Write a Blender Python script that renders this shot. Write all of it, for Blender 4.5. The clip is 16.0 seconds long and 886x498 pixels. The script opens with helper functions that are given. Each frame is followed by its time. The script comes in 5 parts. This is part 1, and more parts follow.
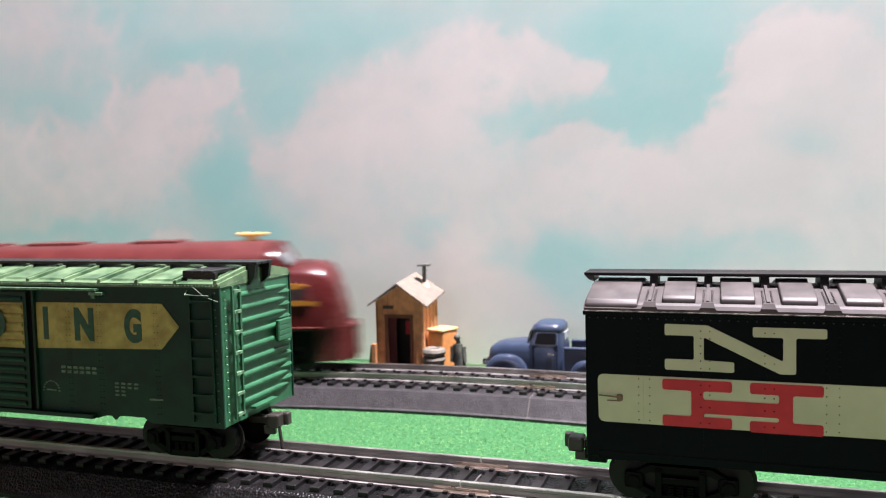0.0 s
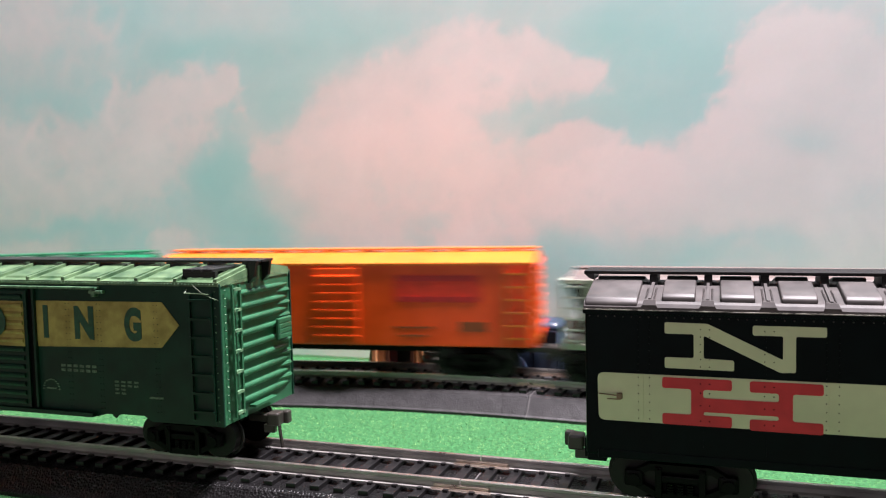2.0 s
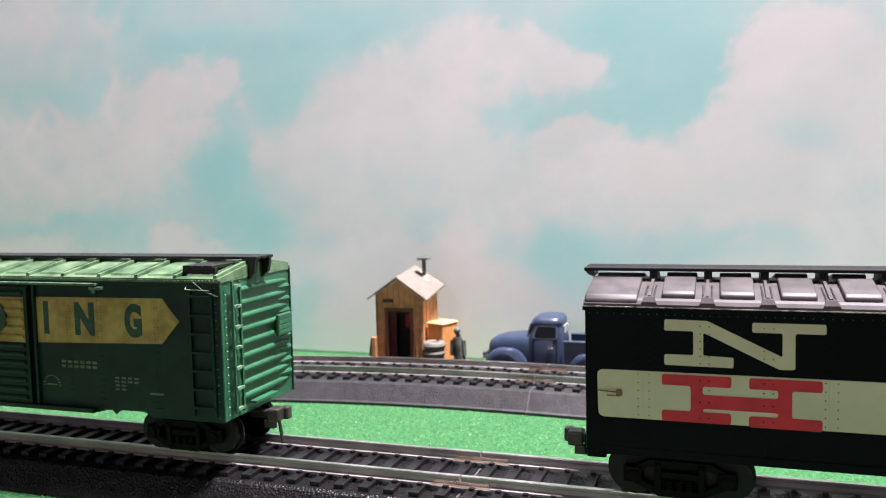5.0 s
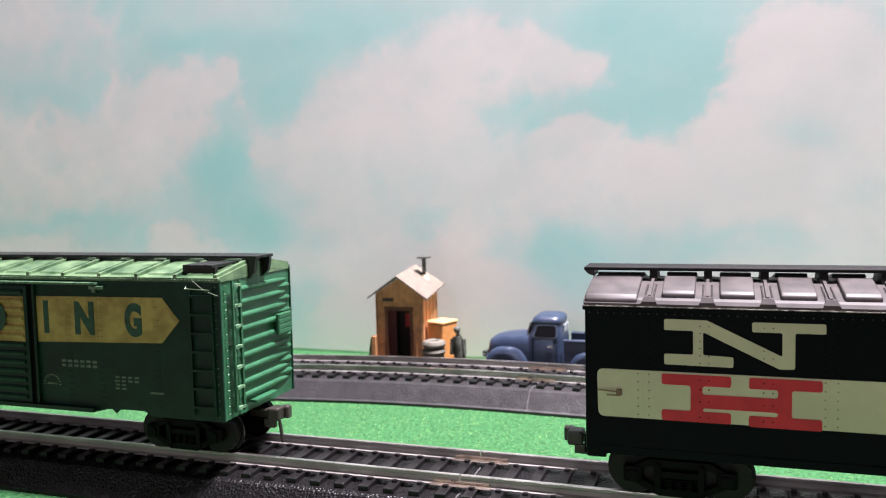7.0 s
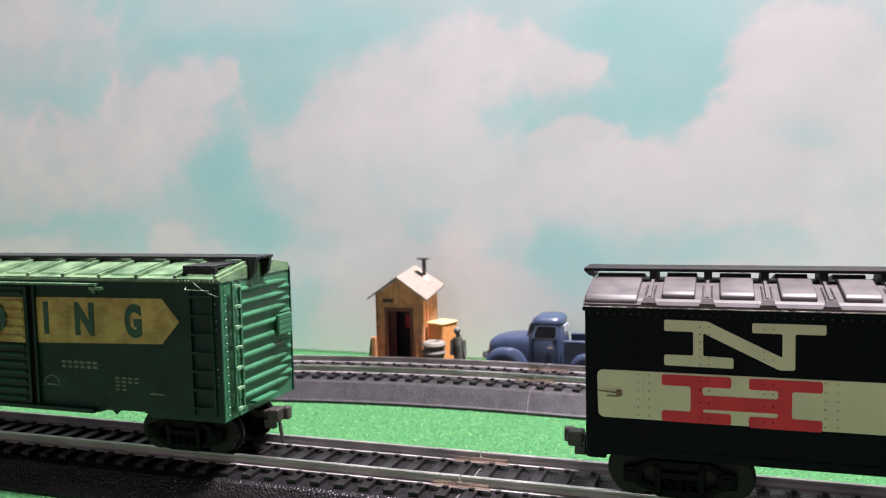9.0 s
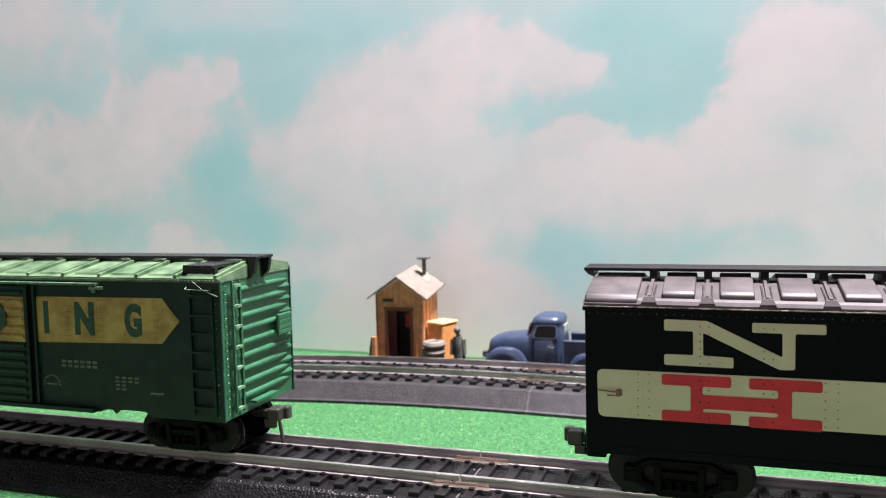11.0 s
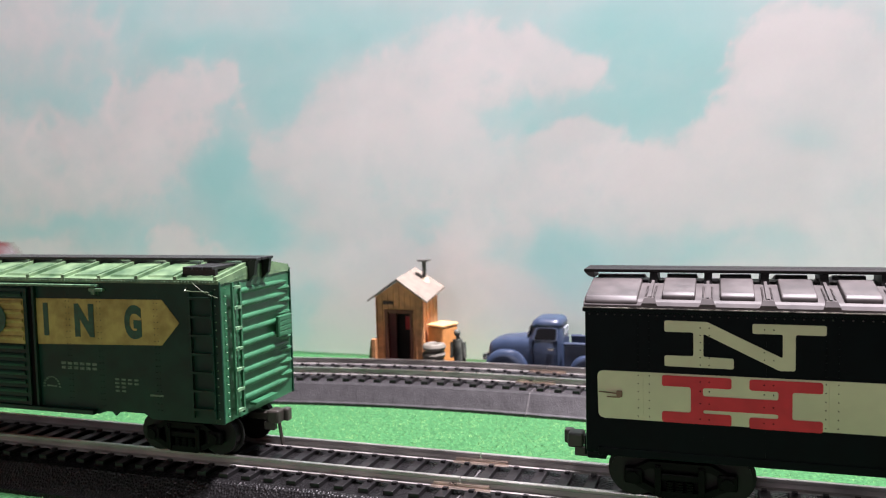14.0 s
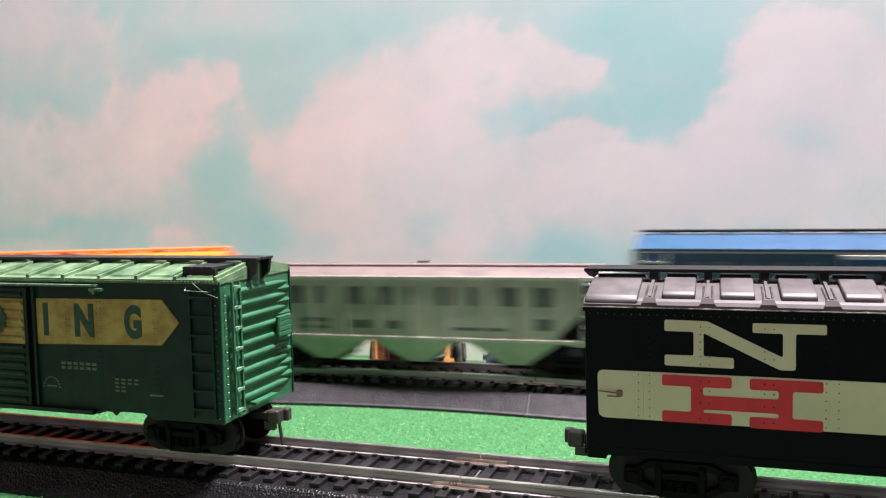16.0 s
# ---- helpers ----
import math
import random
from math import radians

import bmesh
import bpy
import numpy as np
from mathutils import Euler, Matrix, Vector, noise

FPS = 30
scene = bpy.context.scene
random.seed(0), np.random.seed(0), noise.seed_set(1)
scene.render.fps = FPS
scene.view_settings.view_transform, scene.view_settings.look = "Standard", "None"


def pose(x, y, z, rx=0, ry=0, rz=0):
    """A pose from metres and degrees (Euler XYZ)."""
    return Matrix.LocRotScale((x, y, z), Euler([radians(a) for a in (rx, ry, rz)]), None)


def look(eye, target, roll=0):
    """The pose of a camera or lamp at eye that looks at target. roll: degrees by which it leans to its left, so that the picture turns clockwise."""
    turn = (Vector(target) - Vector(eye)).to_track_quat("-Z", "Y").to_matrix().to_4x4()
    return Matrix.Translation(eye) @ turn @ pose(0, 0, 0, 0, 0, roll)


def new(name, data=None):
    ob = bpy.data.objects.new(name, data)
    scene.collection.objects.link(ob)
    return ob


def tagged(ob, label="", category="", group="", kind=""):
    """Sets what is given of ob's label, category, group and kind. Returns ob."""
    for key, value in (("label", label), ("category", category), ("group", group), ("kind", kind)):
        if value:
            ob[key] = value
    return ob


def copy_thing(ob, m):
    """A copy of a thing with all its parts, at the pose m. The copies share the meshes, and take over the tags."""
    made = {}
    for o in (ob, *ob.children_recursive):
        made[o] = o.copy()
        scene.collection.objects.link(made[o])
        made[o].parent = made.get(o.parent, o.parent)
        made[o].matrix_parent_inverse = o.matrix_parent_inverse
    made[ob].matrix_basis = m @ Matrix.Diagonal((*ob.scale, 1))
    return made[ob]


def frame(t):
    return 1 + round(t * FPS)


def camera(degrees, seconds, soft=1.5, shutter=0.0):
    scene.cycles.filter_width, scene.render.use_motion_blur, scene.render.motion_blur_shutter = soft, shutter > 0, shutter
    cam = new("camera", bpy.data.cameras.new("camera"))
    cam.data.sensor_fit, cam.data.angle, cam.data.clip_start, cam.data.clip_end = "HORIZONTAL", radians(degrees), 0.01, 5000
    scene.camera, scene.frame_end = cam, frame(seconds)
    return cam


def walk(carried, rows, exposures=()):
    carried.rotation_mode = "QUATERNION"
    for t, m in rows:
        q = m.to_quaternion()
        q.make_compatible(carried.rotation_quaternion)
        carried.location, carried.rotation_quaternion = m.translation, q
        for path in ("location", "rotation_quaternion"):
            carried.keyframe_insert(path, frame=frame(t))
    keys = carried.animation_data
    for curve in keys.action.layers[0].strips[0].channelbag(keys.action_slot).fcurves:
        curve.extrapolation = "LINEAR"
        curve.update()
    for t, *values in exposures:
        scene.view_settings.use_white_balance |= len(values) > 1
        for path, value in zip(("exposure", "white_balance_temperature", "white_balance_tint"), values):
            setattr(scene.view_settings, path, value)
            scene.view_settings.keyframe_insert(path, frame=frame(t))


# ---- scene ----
# All lengths below are in centimetres and are turned into metres by CM.
CM = 0.01
cam = camera(57.3, 16.0, soft=1.1, shutter=0.55)
EYE_X, EYE_Y, YAW, ROLL = 5.596, -18.453, -0.32635, -1.32
# the propped phone sags and tilts a hair: seconds, height, tilt in degrees
PATH = [
    (0, 6.635, -3.769), (0.5, 6.635, -3.829), (1, 6.635, -3.825), (1.5, 6.635, -3.881),
    (2, 6.635, -3.881), (2.5, 6.641, -3.903), (3, 6.648, -3.972), (3.5, 6.654, -4.122),
    (4, 6.673, -4.255), (6.5, 6.738, -4.413), (7, 6.738, -4.476), (7.5, 6.738, -4.528),
    (8, 6.738, -4.532), (8.5, 6.738, -4.476), (9, 6.738, -4.413), (11.5, 6.738, -4.472),
    (12, 6.738, -4.508), (12.5, 6.738, -4.472), (13, 6.738, -4.405), (13.5, 6.738, -4.357),
    (14, 6.686, -4.183), (14.5, 6.641, -4.031), (15, 6.622, -3.965), (15.5, 6.622, -3.981),
    (16, 6.622, -4.013),
]
# the phone darkens its picture a little while bright cars pass
EXPOSED = [(0, 0.1, 6270, 9), (0.6, 0.12, 6270, 8), (1.4, 0.07, 6300, 6), (2.0, -0.07, 6250, 5), (2.8, -0.08, 6050, 2), (3.4, -0.09, 5700, -6), (3.8, -0.04, 5700, -6), (4.2, 0.05, 6000, 4), (6.3, 0.07, 6230, 9), (13.6, 0.07, 6230, 10), (14.4, 0.06, 6270, 8), (15.0, 0.12, 6320, 8), (16.0, 0.12, 6320, 8)]


def stand(z, tilt):
    eye = Vector((EYE_X, EYE_Y, z)) * CM
    c = math.cos(radians(tilt))
    return look(eye, eye + Vector((math.sin(YAW) * c, math.cos(YAW) * c, math.sin(radians(tilt)))), ROLL)


walk(cam, [(t, stand(z, tilt)) for t, z, tilt in PATH], EXPOSED)
# the lens is focused on the cars of the siding
cam.data.dof.use_dof, cam.data.dof.focus_distance, cam.data.dof.aperture_fstop = True, 0.18, 36.0

# ---- light ----
scene.view_settings.exposure = 0.0
world = bpy.data.worlds.new("room_air")
scene.world = world
world.use_nodes = True
world.node_tree.nodes["Background"].inputs["Color"].default_value = (0.9, 0.95, 1.0, 1)
world.node_tree.nodes["Background"].inputs["Strength"].default_value = 0.01


def lamp(name, eye, target, size, power, colour):
    data = bpy.data.lights.new(name, "AREA")
    data.shape, data.size, data.energy, data.color = "DISK", size * CM, power, colour
    ob = new(name, data)
    ob.matrix_world = look(Vector(eye) * CM, Vector(target) * CM)
    return ob


lamp("bench_lamp", (19, 8.2, 95), (0, 5, 0), 13, 50.0, (1.0, 0.87, 0.925))
# unseen fill added low behind the camera to brighten the near sides and backdrop
lamp("fill_lamp", (-14, -125, 40), (0, 0, 4), 40, 2.25, (1.0, 0.87, 0.925))

# ---- materials ----
MATS = {}


def mat(name, col, rough=0.5, metal=0.0, var=0.15, scale=250.0, bump=0.15, bscale=2500.0, depth=0.00008, col2=None, spec=0.5, voronoi=False, spread=(0.35, 0.65)):
    """A painted or moulded surface: blotches of two tones, fine grain and a little relief."""
    if name in MATS:
        return MATS[name]
    m = bpy.data.materials.new(name)
    m.use_nodes = True
    n, l = m.node_tree.nodes, m.node_tree.links
    b = n["Principled BSDF"]
    b.inputs["Roughness"].default_value, b.inputs["Metallic"].default_value = rough, metal
    b.inputs["Specular IOR Level"].default_value = spec
    tc = n.new("ShaderNodeTexCoord")
    no = n.new("ShaderNodeTexNoise")
    no.inputs["Scale"].default_value, no.inputs["Detail"].default_value = scale, 6
    l.new(tc.outputs["Object"], no.inputs["Vector"])
    ramp = n.new("ShaderNodeValToRGB")
    lo = tuple(c * (1 - var) for c in col)
    hi = tuple(min(1, c * (1 + var)) for c in (col2 or col))
    ramp.color_ramp.elements[0].position, ramp.color_ramp.elements[1].position = spread
    ramp.color_ramp.elements[0].color, ramp.color_ramp.elements[1].color = (*lo, 1), (*hi, 1)
    l.new(no.outputs["Fac"], ramp.inputs["Fac"])
    l.new(ramp.outputs["Color"], b.inputs["Base Color"])
    fine = n.new("ShaderNodeTexVoronoi" if voronoi else "ShaderNodeTexNoise")
    fine.inputs["Scale"].default_value = bscale
    l.new(tc.outputs["Object"], fine.inputs["Vector"])
    bu = n.new("ShaderNodeBump")
    bu.inputs["Strength"].default_value, bu.inputs["Distance"].default_value = bump, depth
    l.new(fine.outputs["Distance" if voronoi else "Fac"], bu.inputs["Height"])
    l.new(bu.outputs["Normal"], b.inputs["Normal"])
    rr = n.new("ShaderNodeMapRange")
    rr.inputs["To Min"].default_value, rr.inputs["To Max"].default_value = max(0.05, rough - 0.1), min(1, rough + 0.12)
    l.new(no.outputs["Fac"], rr.inputs["Value"])
    l.new(rr.outputs["Result"], b.inputs["Roughness"])
    MATS[name] = m
    return m


BLACK = mat("black_plastic", (0.008, 0.008, 0.008), 0.4)
DARK = mat("dark_underframe", (0.0022, 0.0024, 0.0022), 0.5, spec=0.09)
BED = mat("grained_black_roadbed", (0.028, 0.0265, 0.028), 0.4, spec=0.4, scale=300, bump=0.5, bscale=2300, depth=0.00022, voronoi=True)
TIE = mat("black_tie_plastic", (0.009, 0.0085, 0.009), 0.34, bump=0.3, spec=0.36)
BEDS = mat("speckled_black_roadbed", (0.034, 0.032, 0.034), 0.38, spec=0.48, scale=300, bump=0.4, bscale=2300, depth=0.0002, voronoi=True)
# glossy siding bed; its base colour is lowered to hold the boxcars' shadow
BEDN = mat("shaded_pebbled_roadbed", (0.007, 0.0066, 0.007), 0.3, spec=0.3, scale=300, bump=0.7, bscale=1500, depth=0.0004, voronoi=True)
POLISH = mat("polished_rail_head", (0.82, 0.79, 0.75), 0.3, 1.0, scale=90, bump=0.05)
STEEL = mat("nickel_rail", (0.4, 0.385, 0.365), 0.42, 0.7, scale=90, bump=0.05)
JOIN = mat("brass_joiner", (0.56, 0.47, 0.4), 0.3, 1.0)
WHEEL = mat("dark_wheel", (0.008, 0.0075, 0.007), 0.45, 0.1, spec=0.25)
# boxcar green: side tone darkened for shade, roof tone lightened for the overhead light
GREEN = mat("shaded_green_paint", (0.0045, 0.031, 0.0175), 0.4, spec=0.3, scale=160, var=0.2, bump=0.08)
ROOFG = mat("lit_green_roof", (0.05, 0.112, 0.05), 0.42, scale=220, var=0.25, col2=(0.105, 0.17, 0.085))
YEL = mat("worn_yellow_lettering", (0.33, 0.27, 0.06), 0.55, scale=260, var=0.2, col2=(0.36, 0.31, 0.08))
CREAM = mat("cream_paint", (0.6, 0.63, 0.4), 0.5, scale=120, var=0.06)
RED = mat("red_emblem", (0.56, 0.024, 0.03), 0.42, var=0.1)
NBLK = mat("glossy_black_car", (0.0012, 0.0046, 0.0052), 0.4, bump=0.05, spec=0.08)
NROOF = mat("dusty_black_roof", (0.05, 0.043, 0.041), 0.52, scale=180, var=0.3, bump=0.1)
GRASSM = mat("grass_mat", (0.024, 0.092, 0.029), 0.85, scale=900, var=0.15, bump=0.5, bscale=1500, depth=0.0005, col2=(0.045, 0.152, 0.055), spec=0.15)

FIBRE = mat("pale_grass_fibre", (0.05, 0.2, 0.06), 0.7, scale=500, var=0.3, col2=(0.17, 0.31, 0.11), spec=0.2)

# ---- mesh helpers ----


def part(name, bm, material, parent=None, label="", smooth=False):
    """Links a bmesh, drawn in centimetres, as one mesh object under its thing."""
    bmesh.ops.scale(bm, vec=(CM, CM, CM), verts=bm.verts)
    bmesh.ops.recalc_face_normals(bm, faces=bm.faces)
    me = bpy.data.meshes.new(name)
    bm.to_mesh(me)
    bm.free()
    for f in me.polygons:
        f.use_smooth = smooth
    me.materials.append(material)
    ob = new(name, me)
    if smooth:
        mod = ob.modifiers.new("edges", "EDGE_SPLIT")
        mod.split_angle = radians(40)
    if parent:
        ob.parent = parent
    return tagged(ob, label=label)


def thing(name, label, category, group="", kind="", m=None):
    ob = tagged(new(name), label, category, group, kind)
    if m:
        ob.matrix_basis = m
    return ob


def box(bm, x0, x1, y0, y1, z0, z1, bevel=0.0):
    made = bmesh.ops.create_cube(bm, size=1.0, matrix=Matrix.LocRotScale(((x0 + x1) / 2, (y0 + y1) / 2, (z0 + z1) / 2), None, (abs(x1 - x0), abs(y1 - y0), abs(z1 - z0))))
    if bevel:
        edges = {e for v in made["verts"] for e in v.link_edges}
        bmesh.ops.bevel(bm, geom=list(edges), offset=bevel, segments=2, affect="EDGES", profile=0.5)
    return bm


def B():
    return bmesh.new()


def rod(bm, a, b, r, seg=10, r2=None):
    a, b = Vector(a), Vector(b)
    q = (b - a).to_track_quat("Z", "Y")
    bmesh.ops.create_cone(bm, cap_ends=True, segments=seg, radius1=r, radius2=r if r2 is None else r2, depth=(b - a).length, matrix=Matrix.Translation((a + b) / 2) @ q.to_matrix().to_4x4())
    return bm


def loft(bm, rings, cap=True):
    """A skin through rings of equal point counts."""
    vs = [[bm.verts.new(p) for p in ring] for ring in rings]
    k = len(vs[0])
    for a, b in zip(vs, vs[1:]):
        for i in range(k):
            bm.faces.new((a[i], a[(i + 1) % k], b[(i + 1) % k], b[i]))
    if cap:
        bm.faces.new(vs[0])
        bm.faces.new(vs[-1][::-1])
    return bm


def prism_x(bm, prof, x0, x1):
    """A profile of (y, z) drawn along x."""
    return loft(bm, [[(x, y, z) for y, z in prof] for x in (x0, x1)])


def rounded_y(bm, prof, y0, y1, r):
    """A profile of (x, z) drawn along y, with its corners rounded."""
    prism_y(bm, prof, y0, y1)
    edges = [e for e in bm.edges if abs(e.verts[0].co.y - e.verts[1].co.y) > 0.5 * abs(y1 - y0)]
    bmesh.ops.bevel(bm, geom=edges, offset=r, segments=3, affect="EDGES", profile=0.5)
    return bm


def prism_y(bm, prof, y0, y1):
    """A profile of (x, z) drawn along y."""
    return loft(bm, [[(x, y, z) for x, z in prof] for y in (y0, y1)])


def letters(text, x0, x1, z0, z1, y, parent, material, name="lettering", thick=0.012, bold=0.045):
    """Words in the built-in font, fitted to a rectangle on a car's side that faces -y."""
    cu = bpy.data.curves.new("words", "FONT")
    cu.body, cu.extrude, cu.offset = text, 0.02, bold
    ob = bpy.data.objects.new("words", cu)
    scene.collection.objects.link(ob)
    bpy.context.view_layer.update()
    me = bpy.data.meshes.new_from_object(ob.evaluated_get(bpy.context.evaluated_depsgraph_get()))
    bpy.data.objects.remove(ob)
    bpy.data.curves.remove(cu)
    bm = B()
    bm.from_mesh(me)
    bpy.data.meshes.remove(me)
    xs, ys = [v.co.x for v in bm.verts], [v.co.y for v in bm.verts]
    ax, bx, ay, by = min(xs), max(xs), min(ys), max(ys)
    for v in bm.verts:
        x, z, d = x0 + (v.co.x - ax) / (bx - ax) * (x1 - x0), z0 + (v.co.y - ay) / (by - ay) * (z1 - z0), v.co.z
        v.co = (x, y - (thick if d > 0 else 0), z)
    return part(name, bm, material, parent)


def bars(rows, y, parent, material, name="print_bar", thick=0.01):
    """Small print too fine to read: plain bars of (x0, x1, z0, z1)."""
    for x0, x1, z0, z1 in rows:
        part(name, box(B(), x0, x1, y - thick, y, z0, z1), material, parent)

# ---- track ----
RADIUS, STRAIGHT, RUN = 45.72, 22.86, 68.58
SEAM, HEADING = (-0.45, 10.32), radians(-2.8)
HALF = math.pi * RADIUS
LOOP = 2 * HALF + 2 * RUN


def on_loop(s):
    """Place and heading on the oval, s centimetres clockwise from the joint."""
    s %= LOOP
    if s < RUN:
        x, y, h = s, 0.0, 0.0
    elif s < RUN + HALF:
        a = (s - RUN) / RADIUS
        x, y, h = RUN + RADIUS * math.sin(a), RADIUS * (math.cos(a) - 1), -a
    elif s < 2 * RUN + HALF:
        x, y, h = RUN - (s - RUN - HALF), -2 * RADIUS, -math.pi
    else:
        a = (s - 2 * RUN - HALF) / RADIUS
        x, y, h = -RADIUS * math.sin(a), -RADIUS - RADIUS * math.cos(a), -math.pi - a
    c, d = math.cos(HEADING), math.sin(HEADING)
    return SEAM[0] + c * x - d * y, SEAM[1] + d * x + c * y, h + HEADING


GROUND = -1.1
RAIL_PROF = [(-0.055, 0), (0.055, 0), (0.055, -0.07), (0.02, -0.1), (0.02, -0.2), (0.125, -0.225), (0.125, -0.26), (-0.125, -0.26), (-0.125, -0.225), (-0.02, -0.2), (-0.02, -0.1), (-0.055, -0.07)]
BED_PROF = [(-1.62, -0.38), (1.62, -0.38), (1.74, -0.42), (2.16, -0.96), (2.25, -1.0), (2.25, GROUND), (-2.25, GROUND), (-2.25, -1.0), (-2.16, -0.96), (-1.74, -0.42)]


def tie_mesh():
    bm = B()
    box(bm, -0.13, 0.13, -1.5, 1.5, -0.48, -0.26, 0.02)
    for y in (-0.875, 0.875):
        for d in (-0.19, 0.19):
            box(bm, -0.06, 0.06, y + d - 0.05, y + d + 0.05, -0.27, -0.2)
    bmesh.ops.scale(bm, vec=(CM, CM, CM), verts=bm.verts)
    me = bpy.data.meshes.new("tie")
    bm.to_mesh(me)
    bm.free()
    me.materials.append(TIE)
    return me


TIE_MESH = tie_mesh()
DUSTY = mat("scuffed_plastic_edge", (0.07, 0.066, 0.066), 0.6, scale=900, var=0.4)


def track_section(length, radius, m, group, label, bed=None):
    """One snap-together section: grained roadbed, ties, two rails, joiners. It starts at its origin and runs along x, bending to -y."""
    ob = thing("track_section", label, "model track", group, m=m)

    def at(s, off):
        if not radius:
            return s, off, 0.0
        a = s / radius
        return (radius + off) * math.sin(a), (radius + off) * math.cos(a) - radius, -a

    steps = 24 if radius else 2

    def sweep(prof, shift, a, b, n):
        rings = []
        for i in range(n + 1):
            s = a + (b - a) * i / n
            rings.append([(*at(s, shift + y)[:2], z) for y, z in prof])
        return loft(B(), rings)

    part("roadbed", sweep(BED_PROF, 0, 0.02, length - 0.02, steps), bed or BED, ob)
    part("bed_lip", sweep([(y * 1.006, z + (0.006 if z > -1 else 0)) for y, z in BED_PROF], 0, 0.0, 0.045, 1), DUSTY, ob, "pale scuffed joint edge")
    for side in (-0.875, 0.875):
        rail = part("rail", sweep(RAIL_PROF, side, 0.015, length - 0.015, steps), STEEL, ob)
        part("running_surface", sweep([(-0.05, 0.005), (0.05, 0.005), (0.058, -0.012), (-0.058, -0.012)], side, 0.015, length - 0.015, steps), POLISH, rail, "polished rail top")
        bm = sweep([(-0.13, -0.205), (0.13, -0.205), (0.15, -0.25), (-0.15, -0.25)], side, -0.7, 0.75, 2)
        box(bm, -0.66, 0.71, side - 0.062, side + 0.062, -0.21, -0.13, 0.02)
        part("rail_joiner", bm, JOIN, ob, "tan metal rail joiner")
    n = round(length / 0.635)
    for i in range(n):
        s = (i + 0.5) * length / n
        x, y, h = at(s, 0)
        o = new("tie", TIE_MESH)
        o.parent = ob
        o.matrix_basis = pose(x * CM, y * CM, 0, 0, 0, math.degrees(h))
    return ob


def loop_pose(s):
    x, y, h = on_loop(s)
    return pose(x * CM, y * CM, 0, 0, 0, math.degrees(h))


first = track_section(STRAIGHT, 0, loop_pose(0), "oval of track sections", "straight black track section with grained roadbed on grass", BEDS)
for k in (1, 2):
    copy_thing(first, loop_pose(k * STRAIGHT))
for k in (0, 1, 2):
    copy_thing(first, loop_pose(RUN + HALF + k * STRAIGHT))
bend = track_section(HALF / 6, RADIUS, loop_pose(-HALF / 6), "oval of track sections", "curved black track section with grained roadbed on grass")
for k in range(5):
    copy_thing(bend, loop_pose(RUN + HALF + RUN + k * HALF / 6))
for k in range(6):
    copy_thing(bend, loop_pose(RUN + k * HALF / 6))
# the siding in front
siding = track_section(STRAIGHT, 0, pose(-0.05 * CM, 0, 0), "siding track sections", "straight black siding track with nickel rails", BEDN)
copy_thing(siding, pose((-0.05 - STRAIGHT) * CM, 0, 0))

# ---- bench, backdrop, room ----
bm = B()
box(bm, -75, 145, -100, 17.2, GROUND - 2.2, GROUND - 0.06, 0.2)
table = thing("layout_table", "plain wooden layout table under the grass mat", "table")
WOOD = mat("dark_stained_ply", (0.06, 0.045, 0.035), 0.6, scale=40)
part("tabletop", bm, WOOD, table)
for x in (-70, 140):
    for y in (-95, 12):
        part("leg", box(B(), x - 3, x + 3, y - 3, y + 3, -88, GROUND - 2.2), WOOD, table)
TUFT_SEED = 4
grass = part("ground", box(B(), -75, 145, -5.5, 16.2, GROUND - 0.05, GROUND), GRASSM)
tagged(grass, "bright green grass mat with short fibres", "grass mat", kind="structure")



def tufts():
    """Loose fibres standing on the mat, too many to count."""
    rng = np.random.default_rng(TUFT_SEED)
    n = 42000
    x = rng.uniform(-24, 14, n)
    y = np.where(rng.random(n) < 0.72, rng.uniform(2.2, 8.2, n), np.where(rng.random(n) < 0.5, rng.uniform(-4.6, -2.2, n), rng.uniform(12.4, 16.1, n)))
    a, h, lean = rng.uniform(0, math.tau, n), rng.uniform(0.015, 0.06, n), rng.normal(0, 0.07, (n, 2))
    w = 0.011
    base = np.stack([x, y, np.full(n, GROUND - 0.005)], 1)
    side = np.stack([np.cos(a) * w, np.sin(a) * w, np.zeros(n)], 1)
    tip = base + np.stack([lean[:, 0], lean[:, 1], h], 1)
    co = np.concatenate([base - side, base + side, tip]) * CM
    me = bpy.data.meshes.new("grass_fibres")
    me.from_pydata(co.tolist(), [], [(i, i + n, i + 2 * n) for i in range(n)])
    me.materials.append(FIBRE)
    return tagged(new("grass_fibres", me), "short bright green fibres of the grass mat", "grass", kind="stuff")


tufts()
